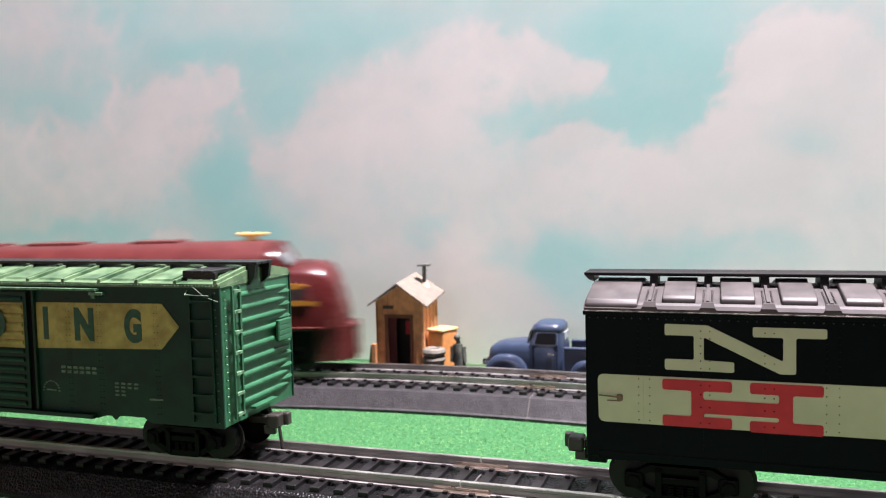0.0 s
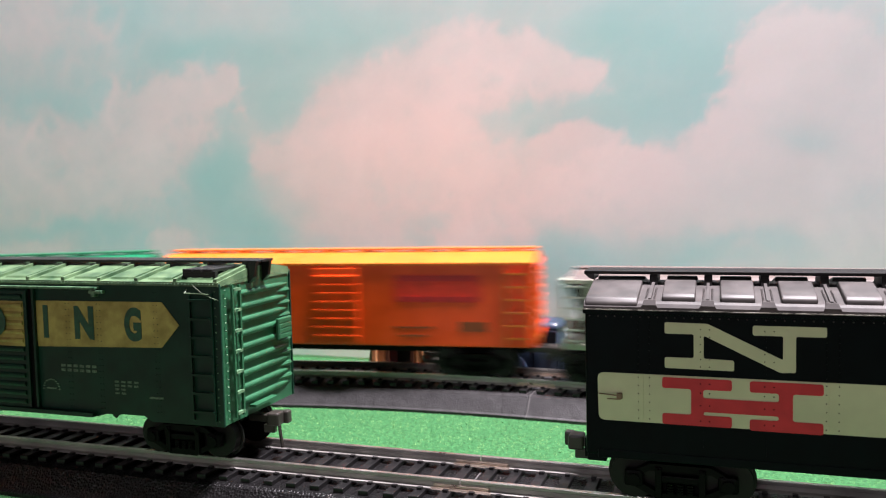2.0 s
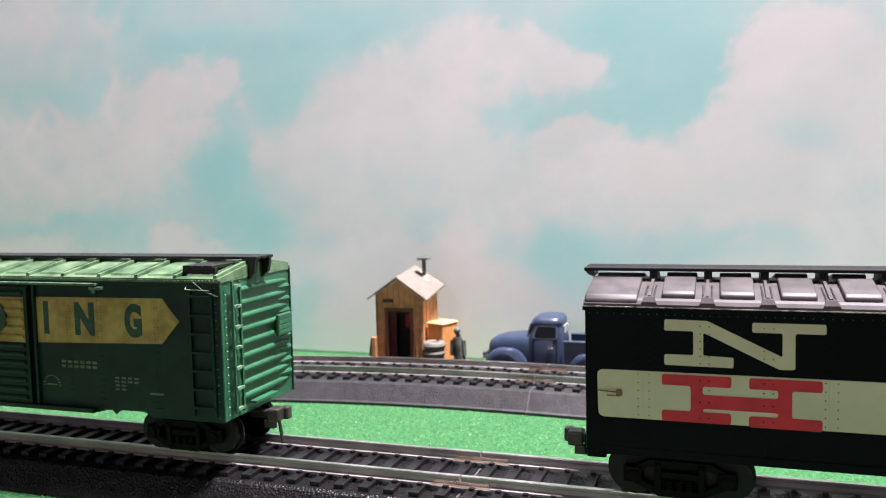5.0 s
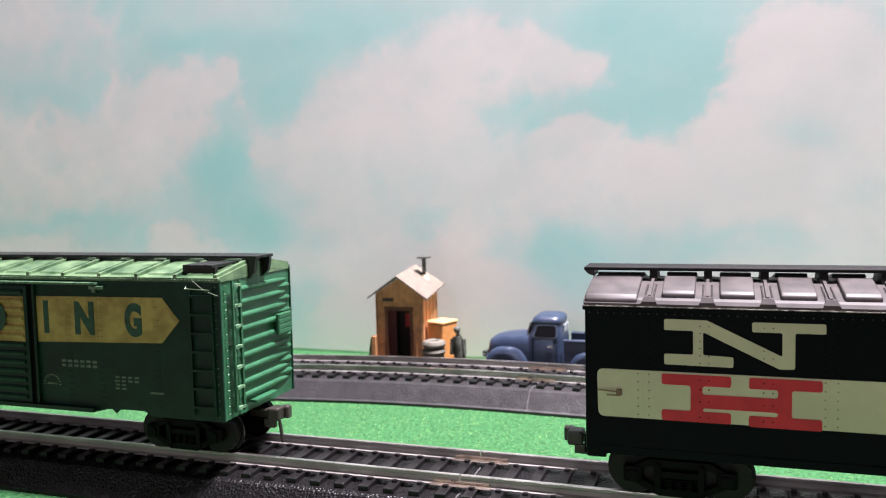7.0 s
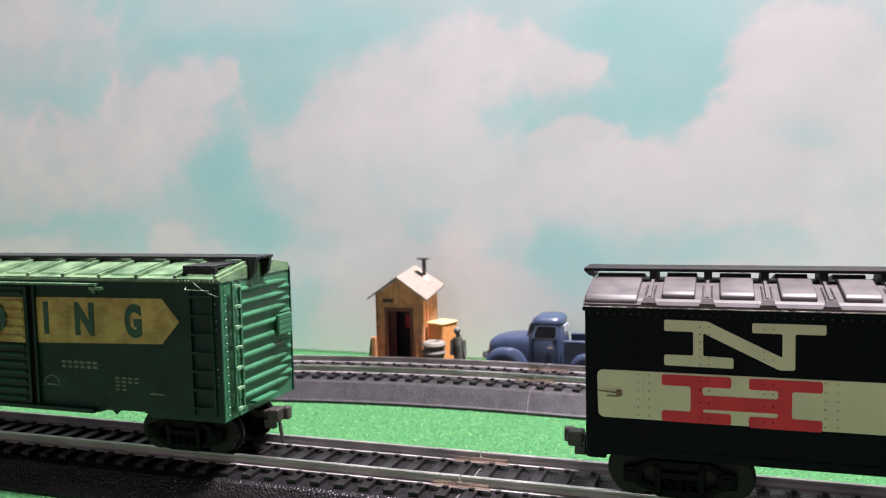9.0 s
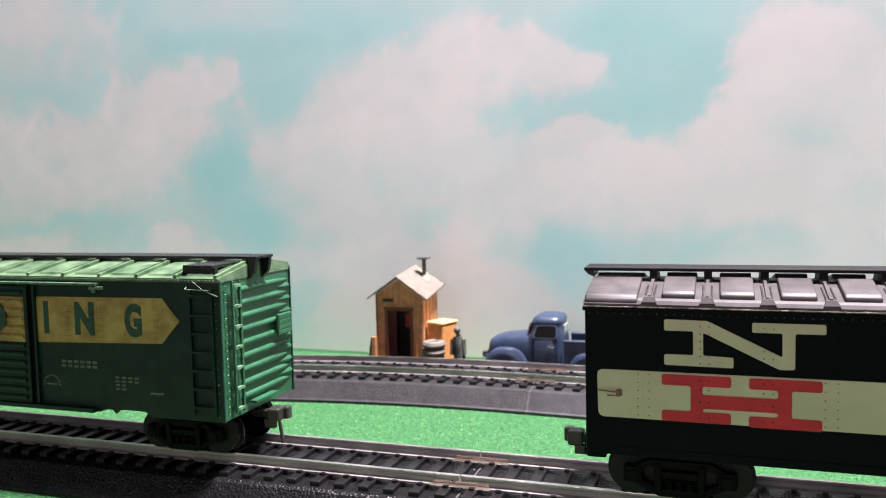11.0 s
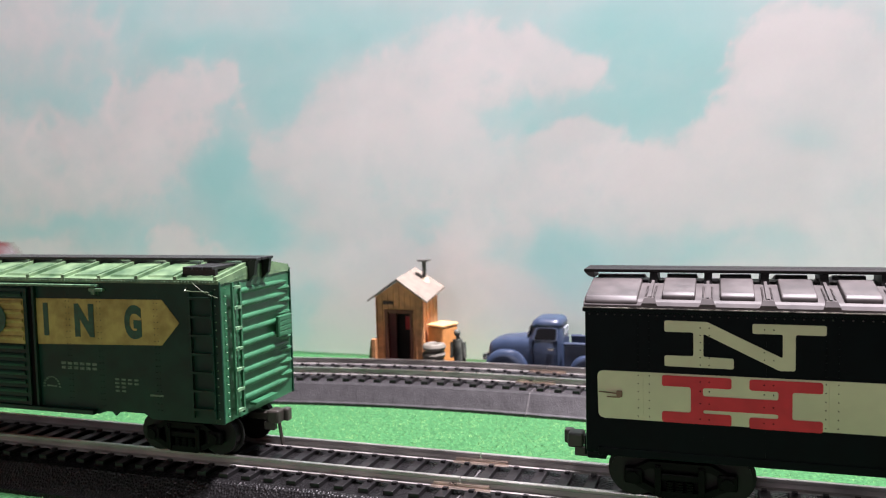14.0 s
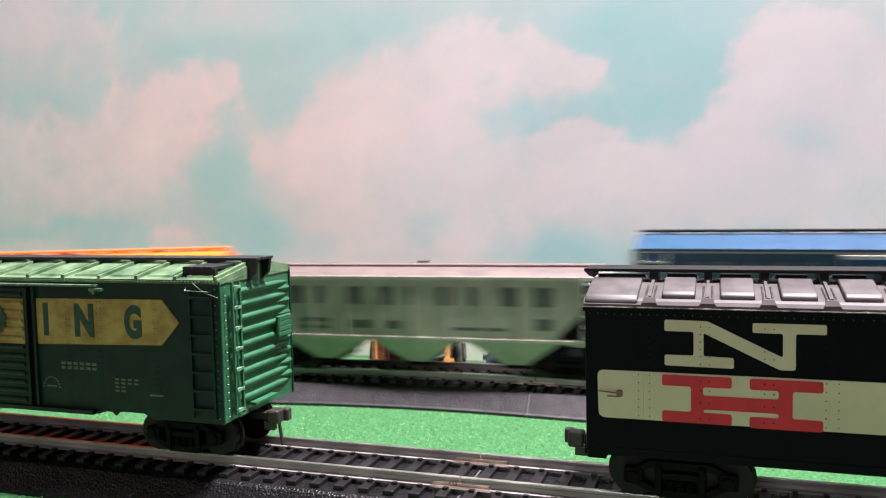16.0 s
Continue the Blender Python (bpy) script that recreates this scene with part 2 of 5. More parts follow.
# the printed clouds: x, z, half width, half height, softness of the edge, whiteness
DEEP_BLUE = [
    (3.7, 11.3, 4.6, 3.6, 0.5, 0.02),
    (1.9, 12.8, 3.1, 2.2, 0.6, 0.12),
    (-18.9, 14.0, 2.9, 0.9, 0.7, 0.08),
    (-13.3, 13.2, 3.6, 1.9, 0.6, 0.1),
    (-9.8, 14.0, 2.2, 1.4, 0.7, 0.15),
    (-14.0, 11.1, 1.9, 1.2, 0.7, 0.15),
    (-17.3, 7.2, 2.3, 2.4, 0.6, 0.05),
    (-15.5, 4.9, 2.2, 1.4, 0.6, 0.08),
    (-28.2, 12.5, 3.9, 1.1, 0.9, 0.28),
    (-23.7, 13.7, 2.9, 1.4, 0.9, 0.3),
    (-0.6, 3.6, 2.2, 1.0, 0.7, 0.12),
    (4.8, 4.1, 6.3, 1.1, 0.9, 0.25),
    (-28.0, 5.1, 4.1, 0.4, 0.8, 0.2),
    (-2.2, 10.0, 2.2, 1.4, 0.6, 0.2),
]
WEST_CLOUDS = [
    (-28.7, 15.8, 4.3, 2.4, 0.9, 0.92),
    (-24.7, 14.9, 1.9, 1.4, 1, 0.75),
    (-20.4, 11.5, 3.6, 1.6, 0.3, 0.93),
    (-17.2, 11.9, 1.3, 1.1, 0.22, 0.95),
    (-25.8, 9.6, 5.1, 1.7, 0.6, 0.92),
    (-30.4, 8.4, 3.1, 2.7, 0.6, 1),
    (-22.7, 8.2, 2.7, 1.9, 0.6, 0.9),
    (-27.1, 6.5, 4.6, 1.2, 0.8, 0.86),
    (-20.8, 3.8, 2.0, 1.1, 0.25, 1),
    (-29.3, 3.6, 2.9, 0.9, 0.5, 0.95),
    (-18.9, 3.0, 1.7, 1.0, 0.4, 0.9),
    (-29.0, 11.7, 1.4, 0.5, 1, 0.5),
]
MIDDLE_CLOUDS = [
    (-5.5, 11.9, 2.7, 2.0, 0.3, 0.97),
    (-3.4, 12.2, 1.7, 1.4, 0.3, 0.98),
    (-1.5, 11.9, 1.7, 1.3, 0.3, 0.95),
    (0.5, 11.8, 1.0, 0.9, 0.25, 0.92),
    (-2.2, 12.6, 1.4, 1.0, 0.4, 0.95),
    (-8.2, 10.7, 2.9, 1.8, 0.5, 0.9),
    (-10.0, 9.2, 3.1, 1.8, 0.5, 0.9),
    (-12.6, 8.5, 2.7, 1.1, 0.5, 0.9),
    (-14.7, 8.2, 1.1, 1.0, 0.4, 0.92),
    (-11.5, 6.8, 2.4, 1.7, 0.6, 0.85),
    (-5.8, 8.9, 3.1, 2.7, 0.5, 0.93),
    (-7.3, 6.2, 4.3, 2.2, 0.8, 0.72),
    (-10.1, 3.9, 2.7, 1.1, 0.6, 0.85),
    (-4.6, 4.4, 2.2, 1.7, 0.6, 0.88),
    (-12.5, 4.5, 1.4, 0.7, 0.9, 0.45),
    (-6.1, 7.4, 2.2, 1.4, 0.8, 0.8),
]
EAST_CLOUDS = [
    (-0.0, 8.7, 1.9, 0.9, 0.22, 0.93),
    (-2.2, 8.2, 2.2, 0.8, 0.4, 0.8),
    (-1.0, 7.0, 4.1, 1.1, 0.5, 0.88),
    (-2.3, 5.9, 3.9, 1.1, 0.7, 0.86),
    (8.7, 11.9, 1.9, 1.1, 0.25, 1),
    (8.0, 10.8, 1.8, 1.3, 0.25, 0.98),
    (10.7, 10.8, 2.9, 2.2, 0.4, 1),
    (6.8, 9.5, 1.4, 1.4, 0.25, 0.97),
    (6.3, 8.2, 1.9, 1.2, 0.3, 0.97),
    (4.1, 7.0, 4.6, 1.2, 0.25, 0.97),
    (1.9, 7.4, 1.7, 0.9, 0.25, 0.97),
    (7.9, 7.0, 5.5, 1.8, 0.5, 0.95),
    (10.3, 8.7, 3.1, 1.9, 0.6, 0.92),
    (5.2, 5.7, 5.5, 1.2, 0.7, 0.92),
    (10.6, 5.5, 3.6, 2.7, 0.7, 0.93),
]
VEILS = [
    (-13.1, 1.0, 1.8, 1.9, 0.8, 0.22),
    (-8.4, 3.3, 1.4, 1.0, 1, 0.7),
    (-0.6, 2.4, 1.4, 1.0, 0.9, 0.3),
    (-2.2, 10.1, 1.5, 0.5, 0.9, 0.35),
    (-3.4, 9.7, 1.0, 0.4, 0.9, 0.45),
    (8.9, 8.5, 1.4, 0.6, 1, 0.5),
    (8.4, 4.5, 1.4, 0.7, 1, 0.45),
    (5.2, 4.0, 3.6, 0.6, 1, 0.42),
    (-0.6, 3.5, 1.7, 0.8, 0.8, 0.2),
    (-3.5, 3.8, 1.2, 0.5, 1, 0.4),
    (-8.3, 7.2, 2.9, 0.5, 1, 0.72),
    (-8.7, 5.3, 2.7, 0.6, 1, 0.66),
    (-13.3, 6.3, 1.2, 0.7, 1, 0.5),
    (-10.7, 0.1, 1.7, 1.2, 0.6, 0.97),
    (-26.7, 7.2, 4.1, 1.2, 0.9, 0.98),
    (-21.2, 9.5, 2.7, 1.1, 0.8, 0.96),
]


def lattice(x, z, seed):
    """Smooth value noise between 0 and 1 on a grid of whole numbers."""
    table = np.random.default_rng(seed).random((256, 256))
    i, k = np.floor(x).astype(int), np.floor(z).astype(int)
    u, v = x - i, z - k
    u, v = u * u * u * (u * (u * 6 - 15) + 10), v * v * v * (v * (v * 6 - 15) + 10)
    a, b, c, d = table[k % 256, i % 256], table[k % 256, (i + 1) % 256], table[(k + 1) % 256, i % 256], table[(k + 1) % 256, (i + 1) % 256]
    return (a * (1 - u) + b * u) * (1 - v) + (c * (1 - u) + d * u) * v


def cloudy(x, z, size, seed, octaves=5, billow=False):
    """Layered noise around 0; billowing noise has round tops and sharp valleys."""
    total, gain = 0.0, 0.5
    for o in range(octaves):
        x, z = 0.8 * x - 0.6 * z, 0.6 * x + 0.8 * z
        w = lattice(x / size + 17.3 * o, z / size + 5.1 * o, seed + o) * 2 - 1
        total = total + gain * (1 - 2 * np.abs(w) if billow else w)
        size, gain = size * 0.5, gain * 0.55
    return total


def sky_print():
    """The printed sky: a sheet whose colour attribute holds the blue between the clouds."""
    x0, x1, z0, z1, step = -62.0, 48.0, GROUND, 40.0, 0.13
    nx, nz = int((x1 - x0) / step), int((z1 - z0) / step)
    X, Z = np.meshgrid(np.linspace(x0, x1, nx), np.linspace(z0, z1, nz))
    co = np.stack([X.ravel(), np.zeros(X.size), Z.ravel()], 1) * CM
    wx, wz = X + 0.9 * cloudy(X, Z, 4.0, 11), Z + 0.8 * cloudy(X, Z, 3.5, 31)
    puffs = cloudy(X, Z, 1.7, 51, 5, True)
    white = 0.5 + 0.3 * cloudy(X, Z, 7.0, 71) + 0.38 * np.clip((4.5 - Z) / 3, 0, 1)
    far = np.clip(np.maximum.reduce([(-33 - X) / 6, (X - 13) / 6, (Z - 18) / 4]), 0, 1)
    white = white * (1 - far) + far * np.clip(0.62 + 1.3 * cloudy(X, Z * 1.4, 9.0, 81), 0, 1)
    for group, rough in ((DEEP_BLUE, 0.3), (WEST_CLOUDS, 0.4), (MIDDLE_CLOUDS, 0.45), (EAST_CLOUDS, 0.45), (VEILS, 0.3)):
        for cx, cz, a, b, soft, tone in group:
            d = np.sqrt(((wx - cx) / a) ** 2 + ((wz - cz) / b) ** 2)
            # clouds are crisp at their tops and melt away below
            melt = 0.25 + 1.5 * soft * (1 + 1.2 * np.clip((cz - Z) / b, 0, 1)) if tone > 0.6 else 0.4 + 1.5 * soft
            cover = np.clip((1.12 + rough * puffs * min(1.0, 1.6 / b) - d) / melt + 0.25, 0, 1)
            cover = cover * cover * (3 - 2 * cover) * 0.88
            white = white * (1 - cover) + tone * cover
    white = white + 0.2 * cloudy(X, Z * 1.3, 3.2, 91) + 0.09 * puffs - 0.03
    fac = np.clip(0.02 + 0.93 * (1 - white), 0, 1.1).ravel()
    idx = np.arange(nx * nz).reshape(nz, nx)
    faces = np.stack([idx[:-1, :-1], idx[:-1, 1:], idx[1:, 1:], idx[1:, :-1]], -1).reshape(-1, 4)
    me = bpy.data.meshes.new("backdrop")
    me.from_pydata(co.tolist(), [], faces.tolist())
    at = me.attributes.new("print", "FLOAT", "POINT")
    at.data.foreach_set("value", fac.astype(np.float32))
    for f in me.polygons:
        f.use_smooth = True
    m = bpy.data.materials.new("printed_sky_paper")
    m.use_nodes = True
    n, l = m.node_tree.nodes, m.node_tree.links
    b = n["Principled BSDF"]
    b.inputs["Roughness"].default_value, b.inputs["Specular IOR Level"].default_value = 0.75, 0.2
    a = n.new("ShaderNodeAttribute")
    a.attribute_name = "print"
    tc = n.new("ShaderNodeTexCoord")
    no = n.new("ShaderNodeTexNoise")
    no.inputs["Scale"].default_value, no.inputs["Detail"].default_value = 45, 8
    l.new(tc.outputs["Object"], no.inputs["Vector"])
    ad = n.new("ShaderNodeMath")
    ad.operation = "MULTIPLY_ADD"
    ad.inputs[1].default_value = 0.1
    l.new(no.outputs["Fac"], ad.inputs[0])
    l.new(a.outputs["Fac"], ad.inputs[2])
    ramp = n.new("ShaderNodeValToRGB")
    e = ramp.color_ramp.elements
    e[0].position, e[0].color = 0.06, (0.86, 0.825, 0.82, 1)
    e[1].position, e[1].color = 1.0, (0.43, 0.745, 0.735, 1)
    mid = e.new(0.34)
    mid.color = (0.76, 0.795, 0.79, 1)
    deep = e.new(0.7)
    deep.color = (0.56, 0.775, 0.77, 1)
    l.new(ad.outputs[0], ramp.inputs["Fac"])
    grain = n.new("ShaderNodeTexNoise")
    grain.inputs["Scale"].default_value, grain.inputs["Detail"].default_value = 700, 3
    l.new(tc.outputs["Object"], grain.inputs["Vector"])
    mr = n.new("ShaderNodeMapRange")
    mr.inputs["To Min"].default_value, mr.inputs["To Max"].default_value = 0.985, 1.015
    l.new(grain.outputs["Fac"], mr.inputs["Value"])
    mx = n.new("ShaderNodeMix")
    mx.data_type, mx.blend_type = "RGBA", "MULTIPLY"
    mx.inputs["Factor"].default_value = 1.0
    l.new(ramp.outputs["Color"], mx.inputs["A"])
    l.new(mr.outputs["Result"], mx.inputs["B"])
    puff = n.new("ShaderNodeTexNoise")
    puff.inputs["Scale"].default_value, puff.inputs["Detail"].default_value = 16, 5
    puff.inputs["Distortion"].default_value = 0.6
    l.new(tc.outputs["Object"], puff.inputs["Vector"])
    tone = n.new("ShaderNodeMapRange")
    tone.inputs["From Min"].default_value, tone.inputs["From Max"].default_value = 0.3, 0.7
    tone.inputs["To Min"].default_value, tone.inputs["To Max"].default_value = 0.95, 1.04
    l.new(puff.outputs["Fac"], tone.inputs["Value"])
    mx2 = n.new("ShaderNodeMix")
    mx2.data_type, mx2.blend_type = "RGBA", "MULTIPLY"
    mx2.inputs["Factor"].default_value = 1.0
    l.new(mx.outputs["Result"], mx2.inputs["A"])
    l.new(tone.outputs["Result"], mx2.inputs["B"])
    l.new(mx2.outputs["Result"], b.inputs["Base Color"])
    bu = n.new("ShaderNodeBump")
    bu.inputs["Strength"].default_value, bu.inputs["Distance"].default_value = 0.06, 0.0006
    wob = n.new("ShaderNodeTexNoise")
    wob.inputs["Scale"].default_value, wob.inputs["Detail"].default_value = 60, 5
    l.new(tc.outputs["Object"], wob.inputs["Vector"])
    l.new(wob.outputs["Fac"], bu.inputs["Height"])
    l.new(bu.outputs["Normal"], b.inputs["Normal"])
    me.materials.append(m)
    ob = new("backdrop", me)
    ob.location = (0, 16.15 * CM, 0)
    mod = ob.modifiers.new("thickness", "SOLIDIFY")
    mod.thickness, mod.offset = 0.002, -1
    return tagged(ob, "printed paper sky backdrop with pink-white clouds on teal", "backdrop", kind="structure")


sky_print()
PLASTER = mat("plain_plaster", (0.2, 0.19, 0.185), 0.8, scale=6, bump=0.2, bscale=120)
for nm, b in (("floor", (-170, 250, -260, 90, -95, -88)), ("ceiling", (-170, 250, -260, 90, 160, 165)), ("wall_north", (-170, 250, 60, 66, -88, 160)), ("wall_south", (-170, 250, -236, -230, -88, 160)), ("wall_west", (-156, -150, -230, 60, -88, 160)), ("wall_east", (230, 236, -230, 60, -88, 160))):
    tagged(part(nm, box(B(), *b), PLASTER), "plain grey plaster " + nm.split("_")[0], nm.split("_")[0], kind="structure")

# ---- rolling stock ----


def wheel_bogie(parent, x, length=2.4, tone=None):
    """A four-wheel bogie with cast side frames under a car."""
    ob = part("bogie", prism_y(B(), [(x - 0.35, 0.75), (x + 0.35, 0.75), (x + 0.5, 0.22), (x - 0.5, 0.22)], -1.0, 1.0), DARK, parent)
    h = length / 2
    for side in (-1, 1):
        bm = B()
        y0, y1 = side * 0.98, side * 1.2
        e = h - 0.2
        top = [(x - e, 0.6), (x - 0.62, 0.78), (x + 0.62, 0.78), (x + e, 0.6)]
        low = [(x - e, 0.42), (x - 0.42, 0.16), (x + 0.42, 0.16), (x + e, 0.42)]
        for bar in (top, low):
            for (ax, az), (bx, bz) in zip(bar, bar[1:]):
                prism_y(bm, [(ax, az + 0.075), (bx, bz + 0.075), (bx, bz - 0.075), (ax, az - 0.075)], y0, y1)
        for i in (-1, 1):
            box(bm, x + i * e - 0.2, x + i * e + 0.2, side * 1.0, side * 1.24, 0.34, 0.7, 0.06)
            rod(bm, (x + i * e, side * 1.1, 0.5), (x + i * e, side * 1.29, 0.5), 0.13, 12)
            box(bm, x + i * 0.44 - 0.07, x + i * 0.44 + 0.07, side * 1.02, side * 1.24, 0.14, 0.8, 0.02)
            rod(bm, (x + i * 0.44, side * 1.2, 0.72), (x + i * 0.44, side * 1.28, 0.72), 0.05, 8)
        box(bm, x - 0.4, x + 0.4, side * 1.04, side * 1.2, 0.46, 0.62, 0.03)
        for i in (-0.2, 0.0, 0.2):
            for k in range(4):
                rod(bm, (x + i, side * 1.14, 0.245 + k * 0.055), (x + i, side * 1.14, 0.28 + k * 0.055), 0.085, 8)
        part("side_frame", bm, tone or DARK, ob)
    for i in (-1, 1):
        wx = x + i * (h - 0.2)
        for side in (-1, 1):
            bm = rod(B(), (wx, side * 0.72, 0.52), (wx, side * 0.98, 0.52), 0.5, 24)
            rod(bm, (wx, side * 0.68, 0.52), (wx, side * 0.74, 0.52), 0.58, 24)
            part("wheel", bm, WHEEL, ob)
    return ob


COUP = mat("brown_black_coupler", (0.03, 0.026, 0.022), 0.38)


def coupler(parent, x, d):
    """A knuckle coupler on a shank; d is 1 at the front end, -1 at the rear."""
    bm = B()
    box(bm, x - d * 0.4, x + d * 0.3, -0.13, 0.13, 0.76, 0.96, 0.03)
    box(bm, x + d * 0.2, x + d * 0.55, -0.24, 0.18, 0.7, 1.04, 0.05)
    box(bm, x + d * 0.45, x + d * 0.68, 0.05, 0.28, 0.7, 1.04, 0.05)
    box(bm, x + d * 0.08, x + d * 0.4, -0.18, -0.02, 0.5, 0.72, 0.03)
    if d > 0:
        rod(bm, (x + d * 0.5, -0.1, 0.7), (x + d * 0.58, -0.1, 0.12), 0.05, 6)
    return part("coupler", bm, COUP, parent)


def ladder(parent, material, plane, a0, a1, z0, z1, n, at, out):
    """Rungs on stiles, on a side (plane 'y') or an end (plane 'x') that lies at `at`, standing out by `out`."""
    bm = B()
    for a in (a0, a1):
        if plane == "y":
            box(bm, a - 0.03, a + 0.03, at, at + out, z0, z1)
        else:
            box(bm, at, at + out, a - 0.03, a + 0.03, z0, z1)
    for i in range(n):
        z = z0 + (i + 0.5) * (z1 - z0) / n
        if plane == "y":
            box(bm, a0, a1, at + out * 0.5, at + out * 1.1, z - 0.03, z + 0.03)
        else:
            box(bm, at + out * 0.5, at + out * 1.1, a0, a1, z - 0.03, z + 0.03)
    return part("ladder", bm, material, parent)


def house_car(name, label, length, paint, roof, end, walk_mat, eave, peak, rung, w=1.62, sill=1.2, ribs=9, door=1.0, slats=(0.35, 0.45)):
    """A train boxcar: body, corrugated ends, panelled roof, running board, door, ladders, bogies and couplers."""
    ob = thing(name, label, "model freight car", "cars of the running train")
    h = length / 2
    part("body", box(B(), -h, h, -w, w, sill, eave, 0.05), paint, ob)
    bm = prism_x(B(), [(-w - 0.05, eave - 0.06), (-w - 0.05, eave + 0.02), (-0.5, peak), (0.5, peak), (w + 0.05, eave + 0.02), (w + 0.05, eave - 0.06)], -h - 0.04, h + 0.04)
    part("roof", bm, roof, ob)
    for i in range(12):
        x = -h + (i + 0.5) * length / 12
        part("roof_seam", prism_x(B(), [(-w - 0.04, eave), (-w - 0.04, eave + 0.05), (-0.4, peak + 0.06), (0.4, peak + 0.06), (w + 0.04, eave + 0.05), (w + 0.04, eave)], x - 0.05, x + 0.05), roof, ob)
    bm = box(B(), -h - 0.05, h + 0.05, -0.35, 0.35, peak + 0.08, peak + 0.14)
    for i in range(8):
        x = -h + (i + 0.5) * length / 8
        box(bm, x - 0.06, x + 0.06, -0.3, 0.3, peak, peak + 0.09)
    part("running_board", bm, walk_mat, ob)
    for d in (-1, 1):
        bm = box(B(), d * h, d * (h + 0.05), -w + 0.05, w - 0.05, sill, eave)
        face = part("car_end", bm, end, ob)
        for i in range(ribs):
            z = sill + 0.2 + i * (eave - sill - 0.3) / (ribs - 1)
            part("corrugation", rod(B(), (d * (h + 0.04), -w + 0.2, z), (d * (h + 0.04), w - 0.2, z), 0.08, 6), end, face)
        ladder(ob, rung, "y", d * (h - 0.15), d * (h - 0.95), sill + 0.1, eave - 0.15, 6, -w, -0.09)
        ladder(ob, rung, "x", -w + 0.15, -w + 0.8, sill + 0.1, eave - 0.15, 6, d * (h + 0.1), d * 0.08)
        coupler(ob, d * (h + 0.1), d)
        wheel_bogie(ob, d * (h - 2.2))
    for side in (-1, 1):
        bm = box(B(), -1.15 * door, 1.15 * door, side * w, side * (w + 0.07), sill + 0.1, eave - 0.15, 0.02)
        leaf = part("door", bm, paint, ob)
        for i in range(8):
            z = sill + slats[0] + i * (eave - sill - slats[0] - slats[1]) / 7
            part("door_rib", rod(B(), (-1.05 * door, side * (w + 0.06), z), (1.05 * door, side * (w + 0.06), z), 0.05, 6), paint, leaf)
    part("underframe", box(B(), -h + 0.3, h - 0.3, -0.5, 0.5, 0.8, sill), DARK, ob)
    return ob


def rivets(parent, points, material, axis="y", r=0.022, out=0.03, name="riveting"):
    """A row of moulded rivet heads, too small to pick apart."""
    bm = B()
    for x, y, z in points:
        tip = (x, y - out, z) if axis == "y" else (x + out, y, z)
        rod(bm, (x, y, z), tip, r, 6, r * 0.5)
    return tagged(part(name, bm, material, parent), kind="stuff")


# the green boxcar on the siding
RUNG = mat("worn_green_edges", (0.045, 0.14, 0.07), 0.45, scale=700, var=0.4, col2=(0.11, 0.2, 0.11))
# the same green for the ends, with the light on them mixed into the colour
GEND = mat("lit_green_end", (0.026, 0.108, 0.05), 0.34, scale=200, var=0.18)
WHITE = mat("faded_white_print", (0.10, 0.16, 0.10), 0.6, scale=2500, var=0.5)
DGREEN = mat("dark_green_lettering", (0.014, 0.075, 0.04), 0.4, scale=700, var=0.25)


